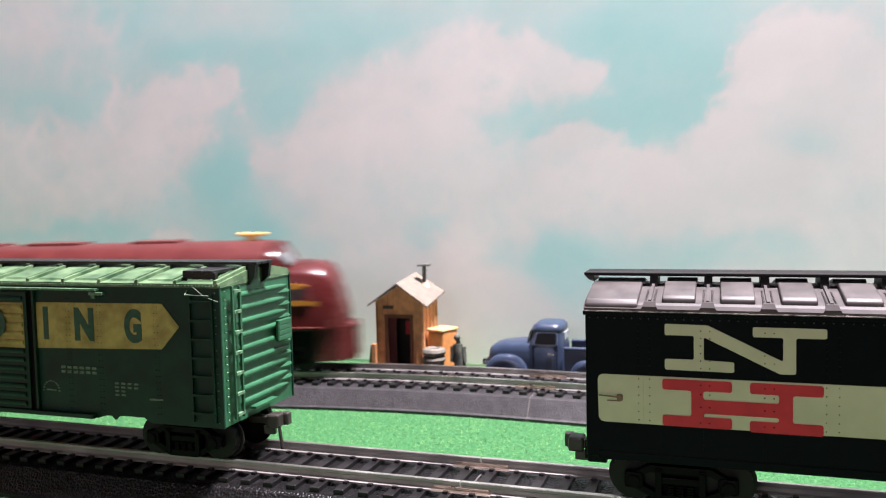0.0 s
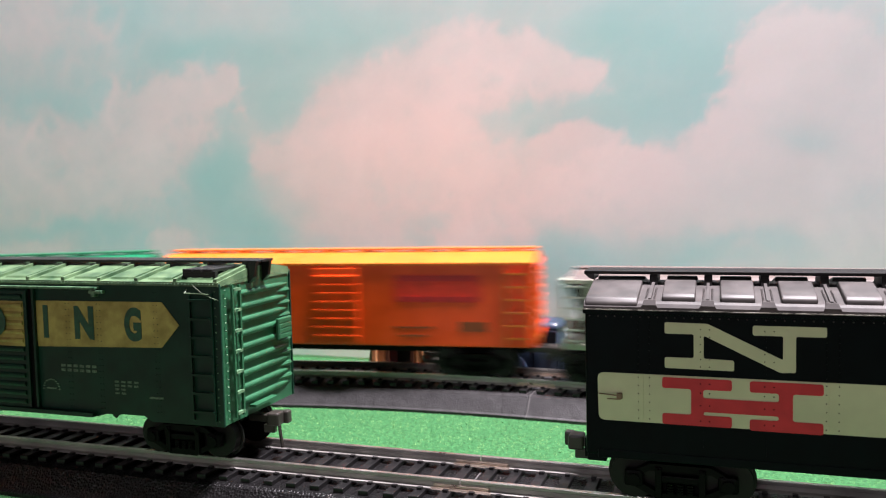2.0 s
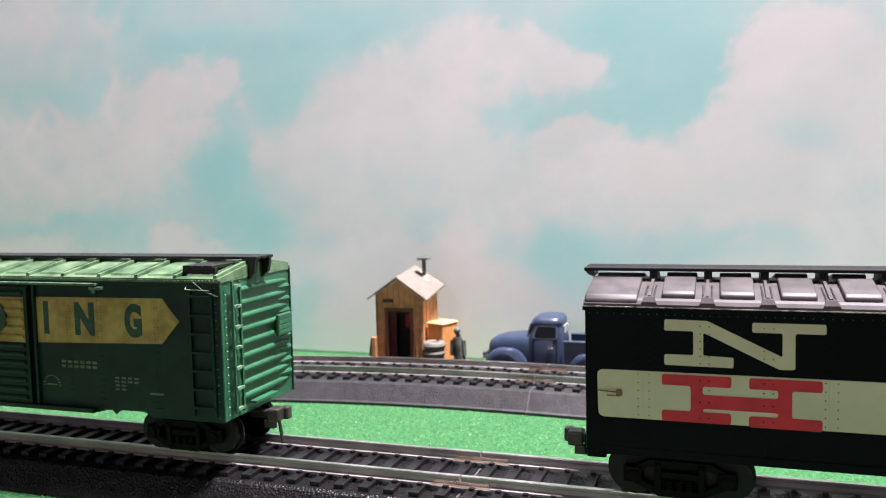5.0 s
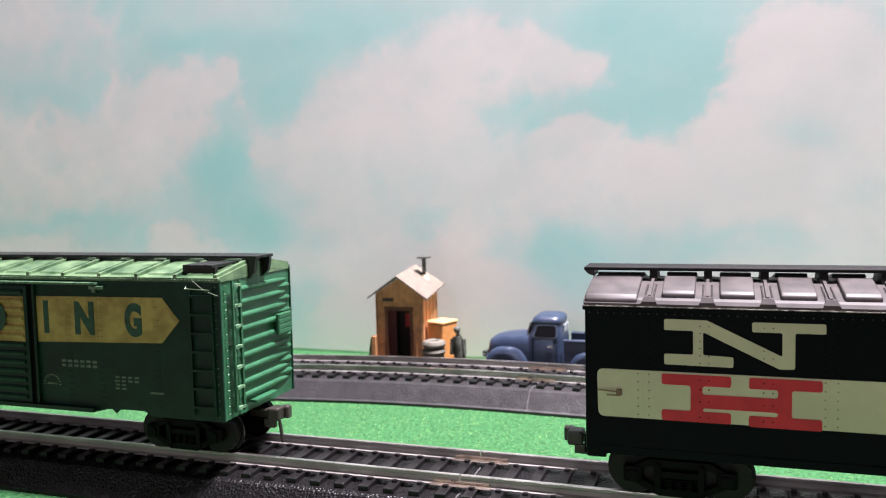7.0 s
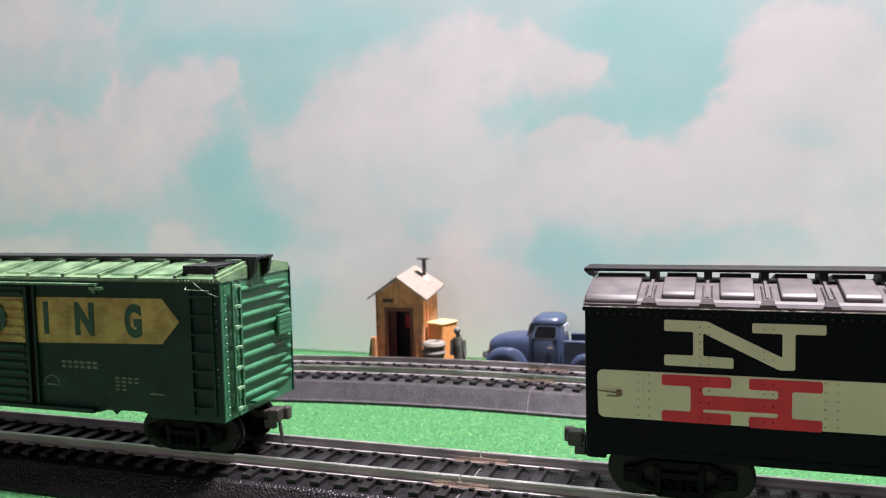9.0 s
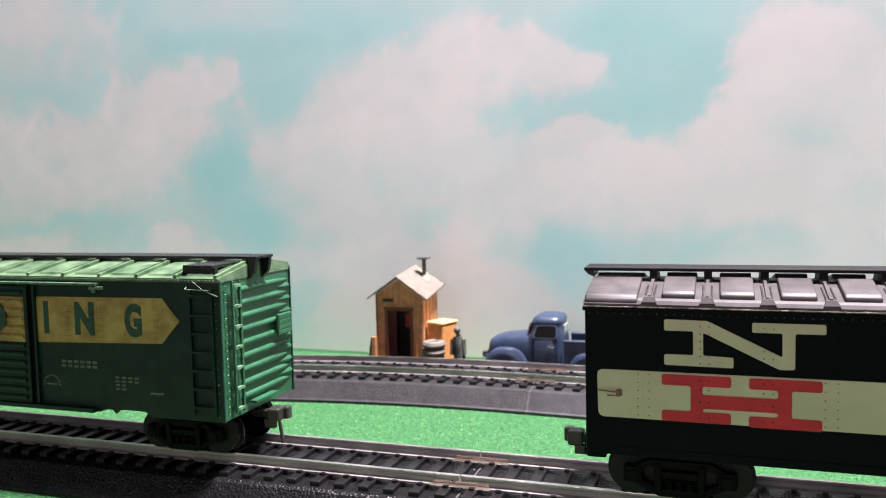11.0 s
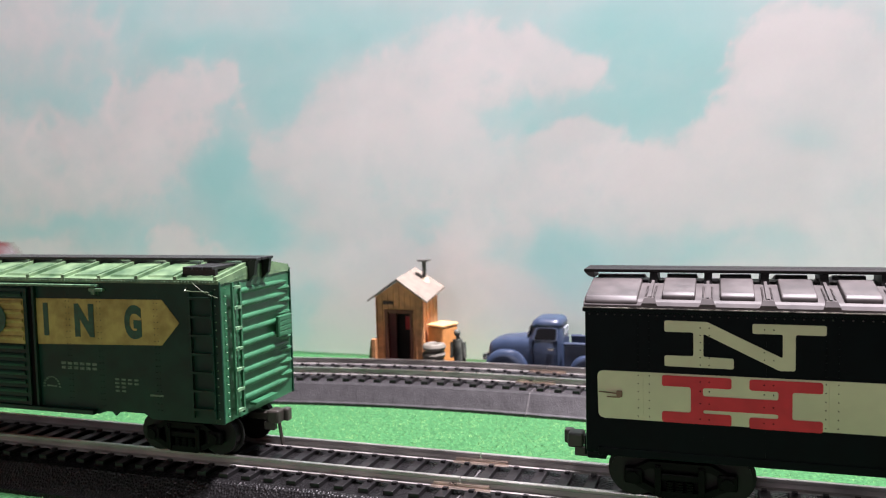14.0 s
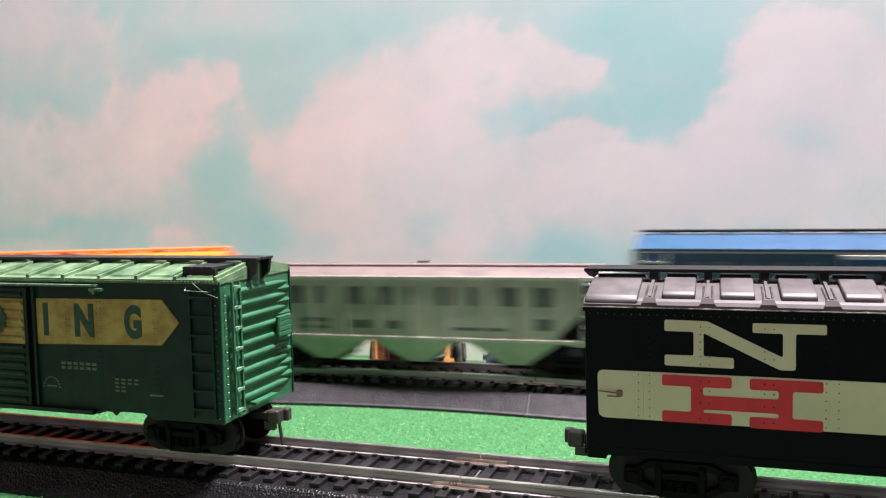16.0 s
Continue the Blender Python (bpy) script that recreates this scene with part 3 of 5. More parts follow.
def green_boxcar():
    ob = thing("boxcar", "worn green boxcar with yellow arrow band, standing on siding", "model freight car", "boxcars on the siding", m=pose(-12.85 * CM, 0, 0))
    h, w = 7.0, 1.7
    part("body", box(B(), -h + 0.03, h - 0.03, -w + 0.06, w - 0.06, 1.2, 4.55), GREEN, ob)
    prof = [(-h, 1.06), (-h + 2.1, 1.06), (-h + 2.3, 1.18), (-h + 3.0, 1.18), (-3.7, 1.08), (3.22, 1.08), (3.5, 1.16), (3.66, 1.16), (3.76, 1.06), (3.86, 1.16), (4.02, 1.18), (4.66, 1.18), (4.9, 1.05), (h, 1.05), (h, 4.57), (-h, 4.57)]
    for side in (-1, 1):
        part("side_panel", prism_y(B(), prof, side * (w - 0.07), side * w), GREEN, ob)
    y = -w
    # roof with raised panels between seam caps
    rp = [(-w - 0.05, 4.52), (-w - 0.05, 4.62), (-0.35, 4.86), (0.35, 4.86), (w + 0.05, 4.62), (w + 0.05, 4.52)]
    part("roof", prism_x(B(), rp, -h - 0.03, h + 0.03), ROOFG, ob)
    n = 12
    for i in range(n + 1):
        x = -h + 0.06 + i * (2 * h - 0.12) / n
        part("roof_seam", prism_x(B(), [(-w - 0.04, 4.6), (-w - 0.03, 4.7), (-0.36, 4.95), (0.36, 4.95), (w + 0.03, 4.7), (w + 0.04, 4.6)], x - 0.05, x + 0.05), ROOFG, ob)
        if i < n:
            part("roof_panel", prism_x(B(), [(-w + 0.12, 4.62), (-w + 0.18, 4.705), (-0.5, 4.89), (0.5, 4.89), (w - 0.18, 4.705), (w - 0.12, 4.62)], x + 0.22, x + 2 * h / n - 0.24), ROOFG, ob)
    rivets(ob, [(-h + 0.1 + i * 0.1, y - 0.05, 4.575) for i in range(139)], RUNG, r=0.018)
    for k, zz in ((0, 4.98), (1, 4.98), (2, 4.98)):
        part("running_board", box(B(), -h - 0.25, h + 0.3, -0.42 + k * 0.29, -0.42 + k * 0.29 + 0.26, zz, zz + 0.07, 0.015), BLACK, ob)
    for i in range(n + 1):
        x = -h + 0.06 + i * (2 * h - 0.12) / n
        part("board_saddle", box(B(), x - 0.07, x + 0.07, -0.42, 0.42, 4.86, 4.98), BLACK, ob)
    for d in (-1, 1):
        for k in range(3):
            part("corner_board", box(B(), d * 6.2 + k * 0.3 - 0.35, d * 6.2 + k * 0.3 - 0.09, d * 1.5 if d < 0 else -1.5, d * 0.45 if d < 0 else -0.45, 4.84, 4.92, 0.015), BLACK, ob)
        part("corner_board", box(B(), d * 6.2 - 0.38, d * 6.2 + 0.56, -1.45, -1.33, 4.7, 4.86), BLACK, ob)
        bm = B()
        prism_y(bm, [(d * (h + 0.02), 4.98), (d * (h + 0.26), 4.98), (d * (h + 0.2), 4.62), (d * (h + 0.02), 4.45)], -0.4, -0.28)
        prism_y(bm, [(d * (h + 0.02), 4.98), (d * (h + 0.26), 4.98), (d * (h + 0.2), 4.62), (d * (h + 0.02), 4.45)], 0.28, 0.4)
        part("board_bracket", bm, BLACK, ob)
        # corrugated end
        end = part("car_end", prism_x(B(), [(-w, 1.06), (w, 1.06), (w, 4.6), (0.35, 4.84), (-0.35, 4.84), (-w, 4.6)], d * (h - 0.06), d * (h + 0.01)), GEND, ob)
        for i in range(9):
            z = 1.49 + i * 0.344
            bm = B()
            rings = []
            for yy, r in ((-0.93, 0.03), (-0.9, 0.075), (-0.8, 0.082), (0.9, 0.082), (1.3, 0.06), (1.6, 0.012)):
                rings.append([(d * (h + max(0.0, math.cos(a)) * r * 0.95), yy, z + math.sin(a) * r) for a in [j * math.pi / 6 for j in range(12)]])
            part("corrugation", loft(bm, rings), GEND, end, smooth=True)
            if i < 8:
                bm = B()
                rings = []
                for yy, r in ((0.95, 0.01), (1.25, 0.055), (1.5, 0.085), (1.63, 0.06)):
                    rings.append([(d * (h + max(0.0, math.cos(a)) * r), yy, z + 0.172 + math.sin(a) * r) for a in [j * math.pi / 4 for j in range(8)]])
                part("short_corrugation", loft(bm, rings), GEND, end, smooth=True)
        for yy in (-w, w):
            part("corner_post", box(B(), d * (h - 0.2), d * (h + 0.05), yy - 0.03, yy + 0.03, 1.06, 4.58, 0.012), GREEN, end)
        if d > 0:
            rivets(ob, [(h + 0.01, -1.62 + i * 0.085, 4.5 + 0.08 * (1 - abs(-1.62 + i * 0.085) / 1.7) * 2.6) for i in range(39)], RUNG, "x")
            rivets(ob, [(h - 0.08, y - 0.03, 1.2 + i * 0.2) for i in range(17)], RUNG)
            rivets(ob, [(h + 0.04, -1.5, 1.2 + i * 0.2) for i in range(17)], RUNG, "x")
        lad = part("ladder", box(B(), d * (h + 0.1), d * (h + 0.16), -1.34, -1.27, 1.2, 4.52), GEND, ob, "worn pale-edged end ladder")
        part("stile", box(B(), d * (h + 0.1), d * (h + 0.16), -1.02, -0.95, 1.2, 4.5), GEND, lad)
        for i in range(7):
            z = 1.3 + i * 0.515
            part("rung", box(B(), d * (h + 0.08), d * (h + 0.18), -1.3, -0.98, z - 0.035, z + 0.035), RUNG, lad)
        lad = part("ladder", box(B(), d * 6.83 - 0.03, d * 6.83 + 0.03, y - 0.1, y - 0.04, 1.2, 4.36), GREEN, ob)
        part("stile", box(B(), d * 6.2 - 0.03, d * 6.2 + 0.03, y - 0.1, y - 0.04, 1.2, 4.36), GREEN, lad)
        for i in range(7):
            z = 1.42 + i * 0.46
            part("rung", box(B(), d * 6.2, d * 6.83, y - 0.13, y - 0.06, z - 0.03, z + 0.03), GREEN, lad)
        coupler(ob, d * (h + 0.1), d)
        wheel_bogie(ob, d * 5.42, 2.25)
    part("placard", box(B(), h + 0.1, h + 0.19, 0.75, 1.46, 2.78, 3.36, 0.02), GEND, ob, "square green placard board")
    for k in range(4):
        part("placard_slat", box(B(), h + 0.18, h + 0.205, 0.78, 1.43, 2.81 + k * 0.14, 2.92 + k * 0.14, 0.008), GEND, ob)
    part("brake_step", box(B(), h + 0.05, h + 0.25, -0.6, 0.5, 1.28, 1.34), GEND, ob)
    # door with ribs, rails and stops
    door = part("door", box(B(), -1.35, 1.12, y - 0.1, y - 0.02, 1.2, 4.35, 0.015), GREEN, ob)
    for i in range(13):
        z = 1.36 + i * 0.235
        part("door_rib", rod(B(), (-1.25, y - 0.09, z), (1.0, y - 0.09, z), 0.07, 8), YEL if 2.84 < z < 4.1 else GREEN, door)
    part("door_band", box(B(), -1.34, 1.02, y - 0.112, y - 0.09, 2.85, 4.06), YEL, door, "yellow band across the door")
    part("door_gap", box(B(), 1.13, 1.3, y - 0.03, y - 0.001, 1.2, 4.4), DARK, ob)
    part("door_post", box(B(), 1.3, 1.37, y - 0.1, y, 1.2, 4.4, 0.01), GREEN, ob)
    part("door_rail", box(B(), -4.6, 3.45, y - 0.16, y, 4.41, 4.47, 0.01), RUNG, ob)
    part("door_rail", box(B(), -4.6, 3.2, y - 0.18, y, 1.09, 1.2, 0.01), GREEN, ob)
    part("rail_stop", box(B(), 3.22, 3.62, y - 0.14, y, 4.3, 4.38, 0.01), RUNG, ob)
    part("rail_stop", box(B(), 3.3, 3.42, y - 0.15, y, 4.22, 4.36, 0.01), RUNG, ob)
    # lettering
    part("arrow_band", prism_y(B(), [(1.33, 2.85), (5.3, 2.96), (5.84, 3.54), (5.35, 4.11), (1.36, 4.07)], y - 0.015, y), YEL, ob, "worn yellow arrow band")
    part("arrow_band", prism_y(B(), [(-1.5, 2.85), (-5.3, 2.96), (-5.84, 3.54), (-5.35, 4.11), (-1.5, 4.07)], y - 0.015, y), YEL, ob)
    for ch, a, b in (("I", 1.6, 1.76), ("N", 2.62, 3.24), ("G", 4.2, 4.72)):
        letters(ch, a, b, 3.09, 3.96, y - 0.016, ob, DGREEN, bold=0.055 if ch != "I" else 0.05)
    letters("D", -0.38, 0.47, 3.07, 3.94, y - 0.17, ob, DGREEN)
    bars([(2.1 + i * 0.2, 2.1 + i * 0.2 + 0.14, z, z + 0.07) for z in (2.34, 2.22) for i in range(6)], y, ob, WHITE)
    bars([(3.8 + i * 0.2, 3.8 + i * 0.2 + 0.13, 2.0 - k * 0.1, 2.05 - k * 0.1) for k, c in enumerate((4, 4, 2, 2)) for i in range(c)], y, ob, WHITE)
    bars([(4.86, 5.28, 1.64, 1.69)], y, ob, WHITE)
    bm = B()
    for i in range(11):
        a = math.pi * i / 10
        x, z = 1.74 + 0.26 * math.cos(a), 1.72 + 0.26 * math.sin(a)
        box(bm, x - 0.035, x + 0.035, y - 0.01, y, z - 0.015, z + 0.015)
    box(bm, 1.58, 1.9, y - 0.01, y, 1.72, 1.76)
    part("round_stencil", bm, WHITE, ob)
    WIRE = mat("pale_wire", (0.14, 0.2, 0.12), 0.4)
    bm = rod(B(), (6.12, y - 0.12, 4.36), (6.8, y - 0.12, 4.34), 0.013, 6)
    rod(bm, (6.12, y - 0.12, 4.36), (6.1, y, 4.44), 0.013, 6)
    part("grab_iron", bm, WIRE, ob)
    bm = rod(B(), (6.35, y - 0.1, 4.55), (6.68, y - 0.12, 4.32), 0.007, 5)
    rod(bm, (6.68, y - 0.12, 4.32), (7.05, y - 0.1, 4.2), 0.007, 5)
    part("loose_thread", bm, WIRE, ob, "thin pale loose thread")
    for xx in (2.35, 3.35, 5.1):
        rivets(ob, [(xx + e, y, 1.3 + i * 0.16) for i in range(20) for e in (0, 0.1)], GREEN, r=0.016, out=0.03)
    part("underframe", box(B(), -h + 0.3, h - 0.3, -0.5, 0.5, 0.85, 1.2), DARK, ob)
    return ob


NBOARD = mat("worn_black_board", (0.006, 0.005, 0.005), 0.5, spec=0.22, scale=400, bump=0.3)


def black_boxcar():
    ob = thing("boxcar", "glossy black boxcar with cream band and red emblem on siding", "model freight car", "boxcars on the siding", m=pose(10.0 * CM, 0, 0))
    h, w = 7.0, 1.7
    y = -w
    part("body", box(B(), -h, h, -w, w, 1.12, 4.16, 0.05), NBLK, ob)
    part("sill_strip", box(B(), -h + 0.25, h - 0.25, -w - 0.02, w + 0.02, 1.08, 1.26, 0.02), NBLK, ob)
    part("sill_strip", box(B(), -h + 0.02, -h + 0.42, -w + 0.02, w - 0.02, 0.98, 1.13, 0.03), NBLK, ob)
    eave = part("eave_strip", box(B(), -h - 0.04, h + 0.04, -w - 0.05, w + 0.05, 4.1, 4.2, 0.02), NBLK, ob)
    half = [(-w - 0.02, 4.18), (-w - 0.02, 4.25), (-w + 0.03, 4.32), (-w + 0.12, 4.36), (-0.3, 4.6)]
    part("roof", prism_x(B(), half + [(-a, b) for a, b in half[::-1]], -h - 0.02, h + 0.02), NROOF, ob)
    panel = [(-1.57, 4.33), (-1.55, 4.45), (-1.46, 4.51), (-0.42, 4.69), (-0.34, 4.67), (-0.34, 4.45), (-1.5, 4.28)]
    end_panel = [(-1.71, 4.22), (-1.7, 4.33), (-1.6, 4.43), (-0.42, 4.67), (-0.34, 4.65), (-0.34, 4.42), (-1.55, 4.2)]
    xs = [-5.7 + i * 1.125 for i in range(12)]
    for side in (-1, 1):
        bm = prism_x(B(), [(side * -a, b) for a, b in end_panel], -h + 0.0, -5.93)
        bmesh.ops.bevel(bm, geom=list(bm.edges), offset=0.035, segments=3, affect="EDGES", profile=0.5)
        part("end_roof_panel", bm, NROOF, ob, smooth=True)
    for i, x in enumerate(xs):
        for side in (-1, 1):
            bm = prism_x(B(), [(side * -a, b) for a, b in panel], x + 0.24, x + 0.89)
            bmesh.ops.bevel(bm, geom=list(bm.edges), offset=0.032, segments=3, affect="EDGES", profile=0.5)
            if x + 0.86 < h:
                part("roof_panel", bm, NROOF, ob, smooth=True)
            else:
                bm.free()
            rib = [(side * -a, b + 0.06) for a, b in half[3:]]
            part("roof_rib", prism_x(B(), rib + [(a, b - 0.1) for a, b in rib[::-1]], x - 0.03, x + 0.03), NROOF, ob)
            foot = B()
            ring = [[(x + d * k, side * (w + 0.03 - e), z) for d, k in ((-1, r), (1, r))] + [(x + d * k, side * (w - 0.2 - e), z) for d, k in ((1, r), (-1, r))] for r, e, z in ((0.19, 0.0, 4.2), (0.14, 0.0, 4.3), (0.1, 0.06, 4.4))]
            loft(foot, ring)
            part("rib_foot", foot, NROOF, ob)
        chain = [(0.2 + 0.085 * k, 4.385 + 0.014 * (k + 1)) for k in range(10)]
        rivets(ob, [(x + e, -w + a - 0.01, b) for a, b in chain for e in (-0.085, 0.085)], NROOF, r=0.024, out=0.035)
        part("board_saddle", prism_x(B(), [(-0.5, 4.52), (-0.4, 4.8), (0.4, 4.8), (0.5, 4.52)], x - 0.08, x + 0.08), NBOARD, ob)
    WORN = mat("worn_pale_edge", (0.1, 0.095, 0.08), 0.5, scale=700, var=0.5, col2=(0.34, 0.33, 0.28))
    part("worn_eave_edge", box(B(), -h - 0.03, h + 0.03, -w - 0.058, -w - 0.04, 4.185, 4.203), WORN, ob, "pale worn edge of the eave")
    for k in range(2):
        part("running_board", box(B(), -h - 0.2, h + 0.2, -0.44 + k * 0.45, -0.01 + k * 0.45, 4.79, 4.86, 0.012), NBOARD, ob)
    part("board_bracket", prism_y(B(), [(-h - 0.2, 4.8), (-h - 0.1, 4.7), (-h + 0.02, 4.66), (-h + 0.02, 4.8)], -0.42, 0.3), BLACK, ob)
    rivets(ob, [(-h + 0.1 + i * 0.17, y - 0.0, 4.05) for i in range(82)], NROOF, r=0.02)
    # cream band with rounded end, riveted joints
    band = B()
    prof = [(-6.73, 1.88), (-6.75, 2.88), (6.74, 2.88), (6.74, 1.89)]
    part("cream_band", rounded_y(band, prof, y - 0.012, y, 0.12), CREAM, ob, "cream painted band")
    for xx in (-4.64, -3.45):
        part("panel_seam", box(B(), xx - 0.035, xx - 0.015, y - 0.01, y, 1.3, 4.04), NBLK, ob)
        rivets(ob, [(xx + e, y - 0.026, z) for z in (1.98, 2.3, 2.55, 2.74) for e in (-0.07, 0.1)], NBLK, r=0.016, out=0.008)
        rivets(ob, [(xx + e, y - 0.016, 3.08 + i * 0.15) for i in range(7) for e in (-0.07, 0.1)], NBLK, r=0.014, out=0.008)
    for xx in (-5.84, -2.34, 2.3):
        part("panel_joint", box(B(), xx - 0.02, xx + 0.02, y - 0.03, y - 0.005, 1.9, 2.87), CREAM, ob)
        rivets(ob, [(xx + e, y - 0.012, 1.96 + i * 0.17) for i in range(6) for e in (-0.08, 0.14)], NBLK, r=0.014, out=0.012)
        rivets(ob, [(xx + e, y, 2.95 + i * 0.14) for i in range(8) for e in (-0.08, 0.14)], NBLK, r=0.016, out=0.014)
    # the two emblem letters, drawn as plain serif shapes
    t0, t1 = y - 0.016, y - 0.002
    part("cream_emblem", rounded_y(B(), [(-5.4, 3.96), (-4.58, 3.95), (-3.19, 3.28), (-3.19, 3.745), (-3.74, 3.745), (-3.74, 3.94), (-2.42, 3.94), (-2.42, 3.745), (-2.96, 3.745), (-2.96, 3.04), (-3.24, 3.03), (-4.65, 3.71), (-4.65, 3.25), (-4.08, 3.23), (-4.08, 3.02), (-5.4, 3.03), (-5.4, 3.25), (-4.84, 3.25), (-4.84, 3.73), (-5.4, 3.73)], t0, t1, 0.035), CREAM, ob, "cream slab-serif emblem")
    t0, t1 = y - 0.026, y - 0.01
    part("red_emblem", rounded_y(B(), [(-5.45, 2.84), (-4.12, 2.84), (-4.12, 2.62), (-4.66, 2.62), (-4.66, 2.45), (-3.26, 2.45), (-3.26, 2.62), (-3.79, 2.62), (-3.79, 2.84), (-2.47, 2.84), (-2.47, 2.62), (-3.01, 2.62), (-3.01, 2.08), (-2.47, 2.08), (-2.47, 1.86), (-3.79, 1.86), (-3.79, 2.08), (-3.26, 2.08), (-3.26, 2.17), (-4.66, 2.17), (-4.66, 2.1), (-4.12, 2.1), (-4.12, 1.88), (-5.45, 1.88), (-5.45, 2.1), (-4.89, 2.1), (-4.89, 2.62), (-5.45, 2.62)], t0, t1, 0.045), RED, ob, "red slab-serif emblem")
    RUST = mat("rusty_pin", (0.2, 0.13, 0.08), 0.6)
    bm = rod(B(), (-6.72, y - 0.05, 2.44), (-6.26, y - 0.05, 2.41), 0.014, 6)
    rod(bm, (-6.55, y - 0.05, 2.34), (-6.28, y - 0.05, 2.34), 0.014, 6)
    box(bm, -6.36, -6.24, y - 0.06, y, 2.34, 2.47, 0.02)
    part("door_latch", bm, RUST, ob, "small rusty latch")
    for d in (-1, 1):
        coupler(ob, d * (h + 0.1), d)
        wheel_bogie(ob, d * 5.13, 2.3)
        part("buffer_step", box(B(), d * h, d * (h + 0.06), -1.5, -1.2, 1.0, 1.4), NBLK, ob)
    part("underframe", box(B(), -h + 0.3, h - 0.3, -0.5, 0.5, 0.85, 1.15), DARK, ob)
    return ob


green_boxcar()
black_boxcar()

# ---- the running train ----
MAROON = mat("maroon_shell", (0.06, 0.0085, 0.0085), 0.26, scale=120, var=0.15)
STRIPE = mat("yellow_stripe", (0.42, 0.17, 0.02), 0.4)
PALEY = mat("pale_yellow_plastic", (0.85, 0.55, 0.16), 0.4)
BLUE = mat("navy_blue_paint", (0.012, 0.06, 0.14), 0.35)
BROOF = mat("bright_blue_roof", (0.014, 0.055, 0.115), 0.35)
GREY = mat("light_grey_paint", (0.47, 0.48, 0.4), 0.45, scale=200, var=0.08)
GREYT = mat("grey_hopper_plastic", (0.36, 0.36, 0.29), 0.42, scale=160, var=0.1)
BRED = mat("bright_red_band", (0.52, 0.02, 0.02), 0.38)
ORANGE = mat("orange_plastic", (0.98, 0.078, 0.004), 0.32, scale=150, var=0.1)
OYEL = mat("yellow_orange_roof", (0.72, 0.17, 0.012), 0.3, scale=150, var=0.1)
TANKO = mat("tank_orange", (0.86, 0.23, 0.05), 0.58, scale=150, var=0.12)
EMER = mat("emerald_roof", (0.008, 0.165, 0.07), 0.35)
CRED = mat("caboose_red", (0.55, 0.016, 0.035), 0.36, scale=150, var=0.12)
CROOF = mat("caboose_red_roof", (0.5, 0.014, 0.026), 0.36)
NAVY = mat("navy_print", (0.02, 0.03, 0.07), 0.5)
DKRED = mat("dark_red_print", (0.5, 0.012, 0.012), 0.5)
GLASSD = mat("dark_window", (0.012, 0.012, 0.014), 0.1)
SILV = mat("pale_rungs", (0.6, 0.62, 0.56), 0.4)


